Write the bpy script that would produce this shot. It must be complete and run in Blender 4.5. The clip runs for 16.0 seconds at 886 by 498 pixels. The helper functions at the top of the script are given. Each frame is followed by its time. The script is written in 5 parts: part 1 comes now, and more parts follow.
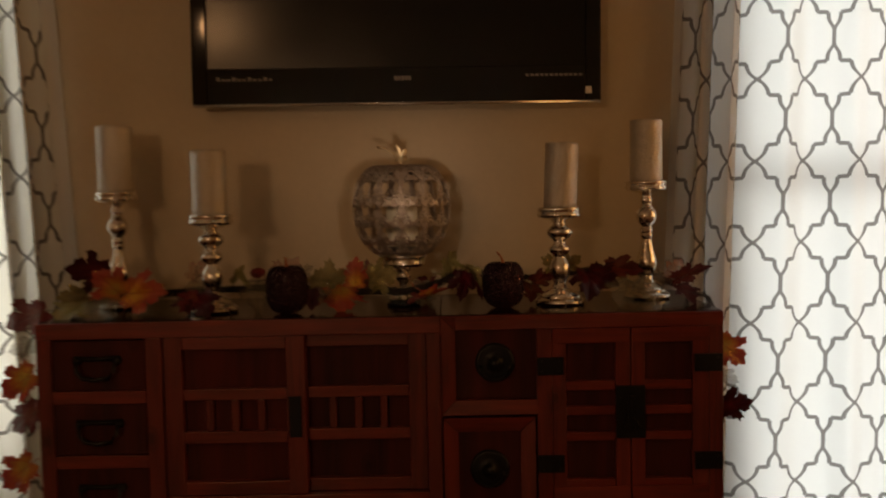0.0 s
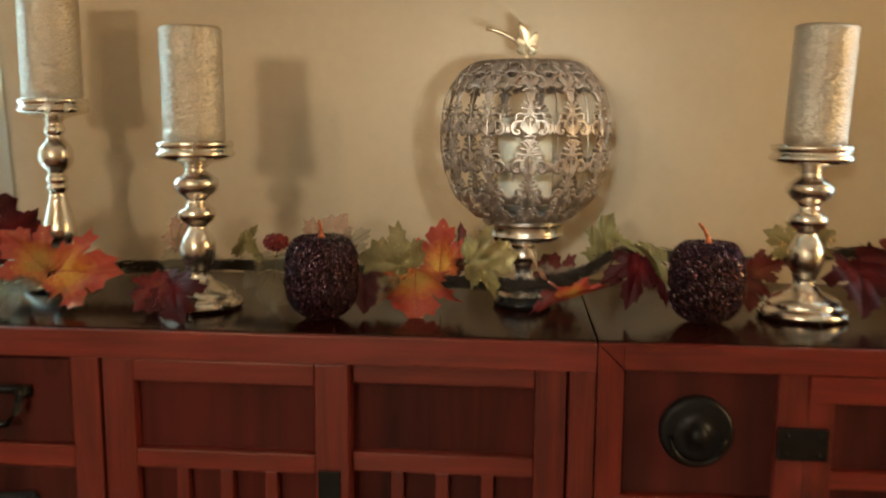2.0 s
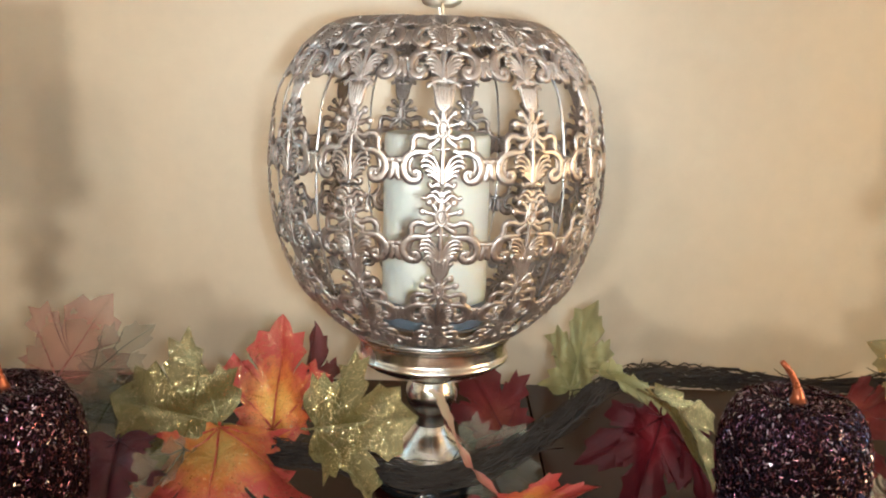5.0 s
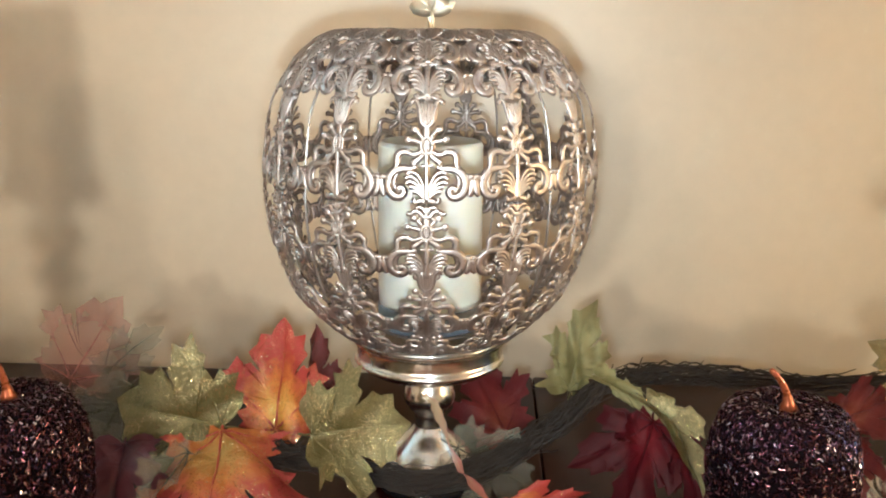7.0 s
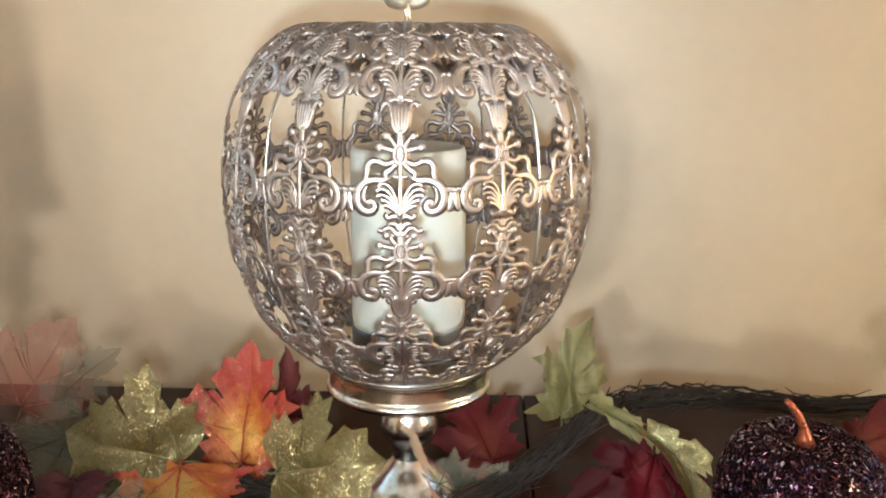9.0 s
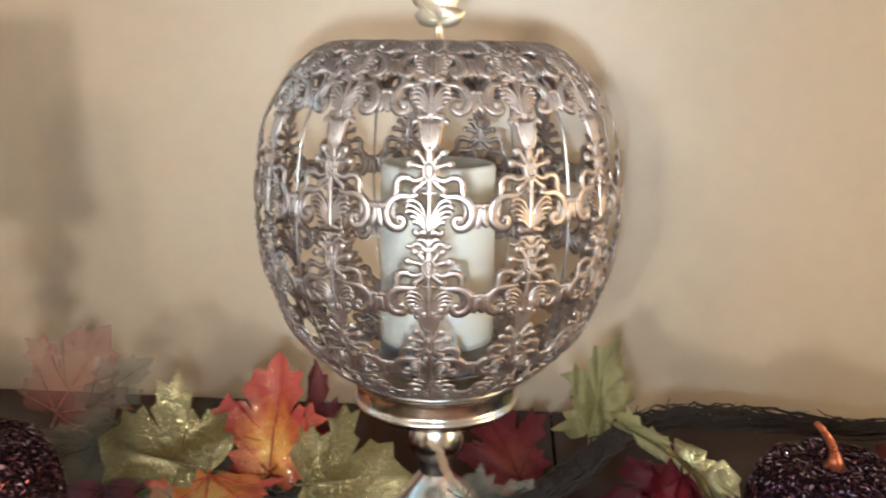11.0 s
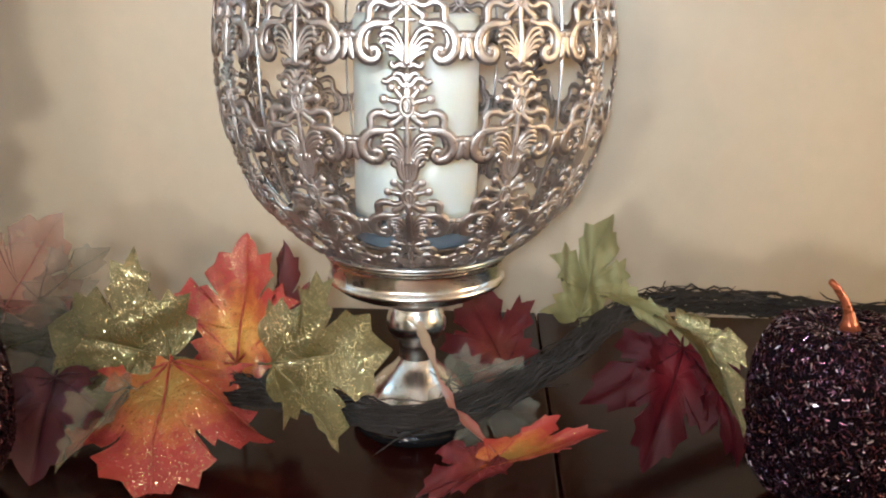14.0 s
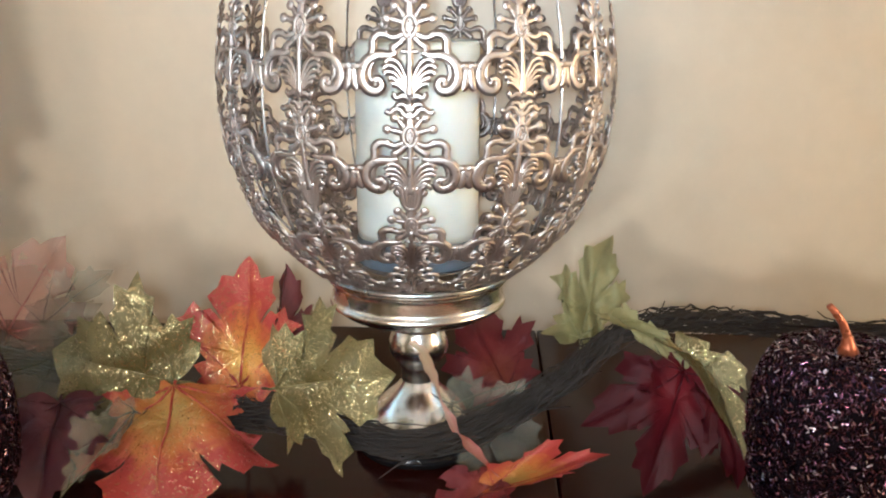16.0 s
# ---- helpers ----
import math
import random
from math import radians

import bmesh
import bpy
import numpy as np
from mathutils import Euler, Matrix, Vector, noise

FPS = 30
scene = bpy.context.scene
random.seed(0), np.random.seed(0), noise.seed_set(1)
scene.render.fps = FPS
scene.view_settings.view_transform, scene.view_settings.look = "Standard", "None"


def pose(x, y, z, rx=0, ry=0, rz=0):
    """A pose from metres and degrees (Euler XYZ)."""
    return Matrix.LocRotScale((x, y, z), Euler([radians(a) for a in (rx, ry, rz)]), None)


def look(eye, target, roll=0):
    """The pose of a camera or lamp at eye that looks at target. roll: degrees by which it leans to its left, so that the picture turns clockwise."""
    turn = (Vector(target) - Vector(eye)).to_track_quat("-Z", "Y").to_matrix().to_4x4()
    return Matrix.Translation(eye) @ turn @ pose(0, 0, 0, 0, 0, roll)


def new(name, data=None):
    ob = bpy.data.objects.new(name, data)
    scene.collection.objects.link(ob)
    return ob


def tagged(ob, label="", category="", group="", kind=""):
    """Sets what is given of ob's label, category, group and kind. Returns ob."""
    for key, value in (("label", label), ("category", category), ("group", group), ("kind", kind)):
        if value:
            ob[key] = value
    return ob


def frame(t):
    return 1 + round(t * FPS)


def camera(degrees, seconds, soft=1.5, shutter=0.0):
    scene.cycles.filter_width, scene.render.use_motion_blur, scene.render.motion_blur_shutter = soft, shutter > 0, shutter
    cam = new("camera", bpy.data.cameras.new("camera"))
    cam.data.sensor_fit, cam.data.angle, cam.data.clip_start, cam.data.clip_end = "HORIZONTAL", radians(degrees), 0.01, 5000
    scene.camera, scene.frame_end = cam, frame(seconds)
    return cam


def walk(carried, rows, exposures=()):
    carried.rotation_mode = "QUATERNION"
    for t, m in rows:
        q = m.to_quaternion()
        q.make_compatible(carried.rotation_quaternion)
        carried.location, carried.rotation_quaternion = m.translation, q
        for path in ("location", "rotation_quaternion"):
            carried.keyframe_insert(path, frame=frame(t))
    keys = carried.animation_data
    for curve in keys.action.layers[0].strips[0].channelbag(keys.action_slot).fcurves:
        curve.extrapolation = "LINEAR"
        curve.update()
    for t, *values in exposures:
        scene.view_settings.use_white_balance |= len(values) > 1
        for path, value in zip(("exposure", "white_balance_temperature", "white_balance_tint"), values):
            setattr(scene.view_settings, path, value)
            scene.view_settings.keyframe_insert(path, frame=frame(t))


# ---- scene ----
cam = camera(53.4, 16.0, 2.0, 0.6)
EXPOSURES = [
    (0.0, -2.74, 8700, 27),
    (0.5, -2.05, 9000, 30),
    (1.0, -1.08, 8000, 26),
    (1.5, -0.1, 6250, 11),
    (2.0, -0.46, 5450, -3),
    (2.6, -0.06, 4750, -7),
    (3.5, 0.46, 4460, -2),
    (8.5, 0.47, 4400, -2),
    (11.0, 0.26, 4330, 1),
    (13.0, 0.24, 4330, 1),
    (13.5, 0.14, 4370, 1),
    (14.2, 0.52, 4190, 0),
    (16.0, 0.52, 4190, 0),
]
PATH = [
    (0, (0.115, -1.787, 1.101), (0.097, 0.209, 0.984), -1.2),
    (0.3, (0.083, -1.662, 1.072), (0.132, 0.328, 0.942), -0.2),
    (0.5, (0.064, -1.573, 1.06), (0.11, 0.415, 0.851), 0.5),
    (1, (0.034, -1.33, 1.07), (0.05, 0.647, 0.77), -0.0),
    (1.5, (0.017, -1.147, 1.059), (-0.036, 0.825, 0.726), 0.1),
    (2, (0.004, -0.955, 1.096), (-0.173, 1.017, 0.815), 0.3),
    (2.5, (-0.027, -0.789, 1.098), (-0.152, 1.189, 0.827), -0.9),
    (3, (-0.055, -0.658, 1.112), (-0.057, 1.322, 0.827), -0.4),
    (3.5, (-0.022, -0.531, 1.116), (-0.027, 1.449, 0.836), 0.7),
    (4, (0.014, -0.434, 1.126), (-0.027, 1.543, 0.826), 1.6),
    (4.2, (0.007, -0.412, 1.123), (-0.004, 1.563, 0.807), 1.6),
    (6.3, (0.047, -0.383, 1.169), (-0.038, 1.567, 0.735), 0.6),
    (6.5, (0.048, -0.383, 1.169), (-0.048, 1.566, 0.731), 0.4),
    (7, (0.046, -0.39, 1.165), (-0.057, 1.556, 0.715), 0.5),
    (7.5, (0.046, -0.383, 1.163), (-0.079, 1.559, 0.704), 0.4),
    (8, (0.043, -0.374, 1.161), (-0.08, 1.563, 0.677), 0.1),
    (8.5, (0.049, -0.347, 1.163), (-0.05, 1.59, 0.677), 0.0),
    (8.7, (0.05, -0.336, 1.164), (-0.035, 1.607, 0.697), 0.3),
    (10.8, (0.053, -0.332, 1.166), (-0.069, 1.615, 0.727), 0.8),
    (11, (0.053, -0.337, 1.167), (-0.106, 1.61, 0.737), 0.6),
    (11.5, (0.058, -0.346, 1.174), (-0.208, 1.598, 0.79), 0.1),
    (12, (0.069, -0.354, 1.173), (-0.23, 1.595, 0.839), -0.3),
    (12.5, (0.078, -0.35, 1.168), (-0.222, 1.599, 0.836), -0.5),
    (13, (0.073, -0.348, 1.165), (-0.217, 1.6, 0.814), -0.1),
    (13.5, (0.044, -0.333, 1.146), (-0.065, 1.625, 0.755), 1.1),
    (14, (0.049, -0.306, 1.106), (-0.055, 1.621, 0.58), 0.4),
    (14.5, (0.046, -0.302, 1.109), (-0.059, 1.622, 0.573), 0.5),
    (15, (0.046, -0.306, 1.111), (-0.061, 1.623, 0.592), 0.5),
    (15.5, (0.044, -0.308, 1.112), (-0.06, 1.624, 0.604), 0.2),
    (16, (0.046, -0.308, 1.116), (-0.05, 1.624, 0.607), 0.2),
]
walk(cam, [(t, look(eye, target, roll)) for t, eye, target, roll in PATH], EXPOSURES)

# ---- world, sun-lit windows, lamps ----
world = bpy.data.worlds.new("world")
scene.world = world
world.use_nodes = True
sky = world.node_tree.nodes.new("ShaderNodeTexSky")
sky.sky_type = "NISHITA"
sky.sun_disc = False
sky.sun_elevation, sky.sun_rotation = radians(38), radians(20)
back = world.node_tree.nodes["Background"]
back.inputs["Strength"].default_value = 0.12
world.node_tree.links.new(sky.outputs[0], back.inputs[0])


def area_lamp(name, m, sx, sy, watts, colour, shape="RECTANGLE"):
    data = bpy.data.lights.new(name, "AREA")
    data.shape, data.size, data.size_y = shape, sx, sy
    data.energy, data.color = watts, colour
    ob = new(name, data)
    ob.matrix_world = m
    return ob


# daylight in the two window openings, behind the curtains
area_lamp("window_daylight", look((1.285, 0.555, 1.13), (1.285, -2, 1.13)), 0.97, 2.0, 95, (0.60, 0.85, 1.0)).data.spread = radians(60)
area_lamp("window_daylight", look((-1.465, 0.555, 1.3), (-1.465, -2, 1.3)), 0.82, 1.66, 150, (0.72, 0.92, 0.95))
# the room's lamp, which casts the candles' shadows on the wall
area_lamp("room_lamp", look((-0.84, -3.3, 1.45), (0.0, 0.4, 1.1)), 0.28, 0.28, 36, (1.0, 0.69, 0.40), "DISK")
# warm lamp that shows as a glow in the screen
glow = bpy.data.lights.new("table_lamp", "POINT")
glow.energy, glow.color, glow.shadow_soft_size = 38, (1.0, 0.62, 0.32), 0.08
new("table_lamp", glow).location = (-1.11, -2.3, 2.03)
# warm lamp on the other side of the room, gold in the lantern's flank
side = bpy.data.lights.new("side_lamp", "POINT")
side.energy, side.color, side.shadow_soft_size = 102, (1.0, 0.58, 0.22), 0.42
new("side_lamp", side).location = (2.2, -0.36, 1.34)
# the light of the phone that films
phone = area_lamp("phone_light", look((0.041, -0.37, 1.128), (0.02, 0.42, 1.155)), 0.03, 0.03, 0.50, (1.0, 0.86, 0.66), "DISK")
phone.data.spread = radians(74)


# ---- helpers ----
class Geo:
    """Collects vertices and faces of one mesh."""

    def __init__(self):
        self.v, self.f, self.uv, self.m = [], [], [], []

    def grid(self, rows, close=False, uvs=None, mat=0):
        """Quads between rows of points; close joins each row's ends."""
        n, base = len(rows[0]), len(self.v)
        for r in rows:
            self.v.extend(tuple(p) for p in r)
        if uvs:
            for r in uvs:
                self.uv.extend(tuple(p) for p in r)
        for i in range(len(rows) - 1):
            for j in range(n if close else n - 1):
                k = (j + 1) % n
                self.f.append((base + i * n + j, base + i * n + k, base + (i + 1) * n + k, base + (i + 1) * n + j))
                self.m.append(mat)
        return base

    def lathe(self, profile, seg=40, at=(0, 0, 0)):
        rows = []
        for r, z in profile:
            rows.append([(at[0] + r * math.cos(2 * math.pi * k / seg), at[1] + r * math.sin(2 * math.pi * k / seg), at[2] + z) for k in range(seg)])
        self.grid(rows, True)

    def tube(self, pts, radii, sides=6, flat=1.0, up=None, mat=0):
        """A swept tube; flat squeezes it along up."""
        pts = [Vector(p) for p in pts]
        n = len(pts)
        if not hasattr(radii, "__len__"):
            radii = [radii] * n
        rows = []
        for i, p in enumerate(pts):
            t = (pts[min(i + 1, n - 1)] - pts[max(i - 1, 0)])
            t = t.normalized() if t.length > 1e-9 else Vector((0, 0, 1))
            u = Vector(up[i] if isinstance(up, list) else up) if up is not None else (Vector((0, 0, 1)) if abs(t.z) < 0.9 else Vector((1, 0, 0)))
            side = t.cross(u)
            side = side.normalized() if side.length > 1e-6 else Vector((1, 0, 0))
            nrm = side.cross(t).normalized()
            rows.append([p + radii[i] * (math.cos(a) * side + flat * math.sin(a) * nrm) for a in (2 * math.pi * k / sides for k in range(sides))])
        base = self.grid(rows, True, mat=mat)
        self.f.append(tuple(base + k for k in reversed(range(sides))))
        self.f.append(tuple(base + (n - 1) * sides + k for k in range(sides)))
        self.m += [mat, mat]

    def box(self, x0, x1, y0, y1, z0, z1):
        b = len(self.v)
        self.v += [(x, y, z) for z in (z0, z1) for y in (y0, y1) for x in (x0, x1)]
        self.f += [tuple(b + k for k in q) for q in ((0, 2, 3, 1), (4, 5, 7, 6), (0, 1, 5, 4), (2, 6, 7, 3), (0, 4, 6, 2), (1, 3, 7, 5))]
        self.m += [0] * 6

    def mesh(self, name, smooth=True):
        me = bpy.data.meshes.new(name)
        me.from_pydata(self.v, [], self.f)
        if self.uv:
            layer = me.uv_layers.new(name="cloth")
            n = len(self.uv)
            for loop in me.loops:
                if loop.vertex_index < n:
                    layer.data[loop.index].uv = self.uv[loop.vertex_index]
        if smooth:
            me.polygons.foreach_set("use_smooth", [True] * len(me.polygons))
        if any(self.m) and len(self.m) == len(me.polygons):
            me.polygons.foreach_set("material_index", self.m)
        me.validate()
        me.update()
        return me


def bevel_box(x0, x1, y0, y1, z0, z1, r=0.002, segments=2):
    bm = bmesh.new()
    bmesh.ops.create_cube(bm, size=1)
    for v in bm.verts:
        v.co = Vector(((x0 + x1) / 2 + v.co.x * (x1 - x0), (y0 + y1) / 2 + v.co.y * (y1 - y0), (z0 + z1) / 2 + v.co.z * (z1 - z0)))
    if r > 0:
        bmesh.ops.bevel(bm, geom=bm.edges[:], offset=r, segments=segments, affect="EDGES", profile=0.5)
    me = bpy.data.meshes.new("box")
    bm.to_mesh(me)
    bm.free()
    return me


def thing(name, at, label, category, group="", kind=""):
    ob = new(name)
    ob.location = at
    ob.empty_display_size = 0.05
    return tagged(ob, label, category, group, kind)


def part(name, me, mats, parent, label="", world_space=False):
    """One mesh under a thing or a part; world_space: its points are not relative to the thing."""
    me.materials.clear()
    for m in mats if isinstance(mats, (list, tuple)) else [mats]:
        me.materials.append(m)
    ob = new(name, me)
    me.name = name
    ob.parent = parent
    if world_space and parent.type == "EMPTY":
        ob.matrix_parent_inverse = Matrix.Translation(-parent.location)
    if label:
        ob["label"] = label
    return ob


def single(name, me, mats, label, category, kind="", group=""):
    me.materials.clear()
    for m in mats if isinstance(mats, (list, tuple)) else [mats]:
        me.materials.append(m)
    me.name = name
    return tagged(new(name, me), label, category, group, kind)


# ---- materials ----
def material(name):
    m = bpy.data.materials.new(name)
    m.use_nodes = True
    nt = m.node_tree
    return m, nt, nt.nodes["Principled BSDF"]


def node(nt, kind, **values):
    n = nt.nodes.new(kind)
    for key, value in values.items():
        if key in n.inputs:
            n.inputs[key].default_value = value
    return n


def ramp(nt, fac, stops):
    n = nt.nodes.new("ShaderNodeValToRGB")
    e = n.color_ramp.elements
    e.remove(e[1])
    e[0].position, e[0].color = stops[0][0], (*stops[0][1], 1)
    for p, c in stops[1:]:
        e.new(p).color = (*c, 1)
    nt.links.new(fac, n.inputs[0])
    return n.outputs[0]


def coords(nt, scale=(1, 1, 1), out="Object"):
    tc = nt.nodes.new("ShaderNodeTexCoord")
    mp = nt.nodes.new("ShaderNodeMapping")
    mp.inputs["Scale"].default_value = scale
    nt.links.new(tc.outputs[out], mp.inputs[0])
    return mp.outputs[0]


def noise_tex(nt, vec, scale, detail=4, rough=0.55, distortion=0.0):
    n = node(nt, "ShaderNodeTexNoise", Scale=scale, Detail=detail, Roughness=rough, Distortion=distortion)
    nt.links.new(vec, n.inputs["Vector"])
    return n.outputs["Fac"]


def bump(nt, height, strength, distance, bsdf):
    b = node(nt, "ShaderNodeBump", Strength=strength, Distance=distance)
    nt.links.new(height, b.inputs["Height"])
    nt.links.new(b.outputs[0], bsdf.inputs["Normal"])
    return b


def plain(name, colour, rough=0.5, metal=0.0, vary=0.15, scale=40, bump_by=0.0, coat=0.0, spec=0.5):
    """Two-scale colour variation, roughness variation and a fine relief."""
    m, nt, b = material(name)
    vec = coords(nt)
    big, fine = noise_tex(nt, vec, scale * 0.12, 3), noise_tex(nt, vec, scale, 6)
    mix = node(nt, "ShaderNodeMath")
    mix.operation = "MULTIPLY_ADD"
    mix.inputs[1].default_value = 0.5
    nt.links.new(big, mix.inputs[0])
    half = node(nt, "ShaderNodeMath")
    half.operation = "MULTIPLY"
    half.inputs[1].default_value = 0.5
    nt.links.new(fine, half.inputs[0])
    nt.links.new(half.outputs[0], mix.inputs[2])
    lo = tuple(max(0, c * (1 - vary)) for c in colour)
    hi = tuple(min(1, c * (1 + vary)) for c in colour)
    nt.links.new(ramp(nt, mix.outputs[0], [(0.3, lo), (0.7, hi)]), b.inputs["Base Color"])
    rr = node(nt, "ShaderNodeMapRange")
    rr.inputs[3].default_value, rr.inputs[4].default_value = rough * 0.8, min(1, rough * 1.2)
    nt.links.new(fine, rr.inputs[0])
    nt.links.new(rr.outputs[0], b.inputs["Roughness"])
    b.inputs["Metallic"].default_value = metal
    b.inputs["Coat Weight"].default_value = coat
    b.inputs["Coat Roughness"].default_value = 0.15
    b.inputs["Specular IOR Level"].default_value = spec
    if bump_by:
        bump(nt, fine, 1.0, bump_by, b)
    return m


def wood(name, dark, light, axis, rough=0.38, coat=0.3, scale=1.0, relief=0.35, knots=0.8):
    """Lacquered wood with grain along an axis (0 x, 1 y, 2 z), knots and worn lacquer."""
    m, nt, b = material(name)
    s = [26.0 * scale] * 3
    s[axis] = 1.6 * scale
    vec = coords(nt, s)
    grain = noise_tex(nt, vec, 3.2, 8, 0.62, 0.8)
    s2 = [5.0 * scale] * 3
    s2[axis] = 1.2 * scale
    figure = noise_tex(nt, coords(nt, s2), 1.7, 3, 0.5, 2.2)
    add = node(nt, "ShaderNodeMath")
    add.operation = "MULTIPLY_ADD"
    add.inputs[1].default_value = 0.55
    nt.links.new(grain, add.inputs[0])
    h = node(nt, "ShaderNodeMath")
    h.operation = "MULTIPLY"
    h.inputs[1].default_value = 0.45
    nt.links.new(figure, h.inputs[0])
    nt.links.new(h.outputs[0], add.inputs[2])
    mid = tuple((a + c) / 2 for a, c in zip(dark, light))
    tone = ramp(nt, add.outputs[0], [(0.37, dark), (0.5, mid), (0.63, light)])
    # knots, drawn out along the grain, with a dark heart and a soft edge
    s3 = [1.0] * 3
    s3[axis] = 0.55
    vor = node(nt, "ShaderNodeTexVoronoi", Scale=7.5)
    nt.links.new(coords(nt, s3), vor.inputs["Vector"])
    wob = node(nt, "ShaderNodeMath")
    wob.operation = "MULTIPLY_ADD"
    wob.inputs[1].default_value = 0.10
    nt.links.new(grain, wob.inputs[0])
    nt.links.new(vor.outputs["Distance"], wob.inputs[2])
    heart = ramp(nt, wob.outputs[0], [(0.10, (0.25,) * 3), (0.135, (0.75,) * 3), (0.15, (0.55,) * 3), (0.19, (1.0,) * 3)])
    knot = nt.nodes.new("ShaderNodeMix")
    knot.data_type = "RGBA"
    knot.blend_type = "MULTIPLY"
    knot.inputs[0].default_value = knots
    nt.links.new(tone, knot.inputs[6])
    nt.links.new(heart, knot.inputs[7])
    nt.links.new(knot.outputs[2], b.inputs["Base Color"])
    rr = node(nt, "ShaderNodeMapRange")
    rr.inputs[3].default_value, rr.inputs[4].default_value = rough * 0.75, rough * 1.3
    nt.links.new(figure, rr.inputs[0])
    nt.links.new(rr.outputs[0], b.inputs["Roughness"])
    b.inputs["Coat Weight"].default_value = coat
    b.inputs["Coat Roughness"].default_value = 0.22
    bump(nt, grain, relief, 0.0012, b)
    return m


def glitter(nt, b, vec, scale, amount):
    """Tilts the normal flake by flake, so that single flakes flash."""
    vor = node(nt, "ShaderNodeTexVoronoi", Scale=scale)
    nt.links.new(vec, vor.inputs["Vector"])
    sub = node(nt, "ShaderNodeVectorMath")
    sub.operation = "SUBTRACT"
    sub.inputs[1].default_value = (0.5, 0.5, 0.5)
    nt.links.new(vor.outputs["Color"], sub.inputs[0])
    sc = node(nt, "ShaderNodeVectorMath")
    sc.operation = "SCALE"
    sc.inputs["Scale"].default_value = amount
    nt.links.new(sub.outputs[0], sc.inputs[0])
    geo = nt.nodes.new("ShaderNodeNewGeometry")
    add = node(nt, "ShaderNodeVectorMath")
    nt.links.new(geo.outputs["Normal"], add.inputs[0])
    nt.links.new(sc.outputs[0], add.inputs[1])
    nor = node(nt, "ShaderNodeVectorMath")
    nor.operation = "NORMALIZE"
    nt.links.new(add.outputs[0], nor.inputs[0])
    nt.links.new(nor.outputs[0], b.inputs["Normal"])
    return vor


def silver(name, colour, rough, speckle):
    """Mercury-glass silver with dark freckles and faint cloudiness."""
    m, nt, b = material(name)
    vec = coords(nt)
    f = noise_tex(nt, vec, 420, 3, 0.6)
    cloud = noise_tex(nt, vec, 38, 4, 0.6)
    nt.links.new(ramp(nt, f, [(0.30, tuple(c * (1 - speckle) for c in colour)), (0.42, colour)]), b.inputs["Base Color"])
    rr = node(nt, "ShaderNodeMapRange")
    rr.inputs[3].default_value, rr.inputs[4].default_value = rough * 0.5, rough * 1.8
    nt.links.new(cloud, rr.inputs[0])
    nt.links.new(rr.outputs[0], b.inputs["Roughness"])
    b.inputs["Metallic"].default_value = 1.0
    bump(nt, cloud, 0.25, 0.0015, b)
    return m


def candle_mat():
    m, nt, b = material("silver_glitter_wax")
    vec = coords(nt)
    vor = glitter(nt, b, vec, 780, 0.72)
    nt.links.new(ramp(nt, vor.outputs["Distance"], [(0.0, (0.74, 0.68, 0.60)), (0.8, (0.48, 0.44, 0.39))]), b.inputs["Base Color"])
    b.inputs["Metallic"].default_value = 0.75
    b.inputs["Roughness"].default_value = 0.42
    return m


def shard_mat():
    """Foil chips, each with its own tone."""
    m, nt, b = material("tinsel_chips")
    geo = nt.nodes.new("ShaderNodeNewGeometry")
    tone = ramp(nt, geo.outputs["Random Per Island"], [(0.0, (0.012, 0.006, 0.011)), (0.5, (0.050, 0.022, 0.036)), (0.74, (0.11, 0.046, 0.082)), (0.88, (0.18, 0.072, 0.085)), (0.94, (0.42, 0.34, 0.40)), (1.0, (0.70, 0.64, 0.70))])
    nt.links.new(tone, b.inputs["Base Color"])
    b.inputs["Metallic"].default_value = 0.9
    b.inputs["Roughness"].default_value = 0.2
    return m


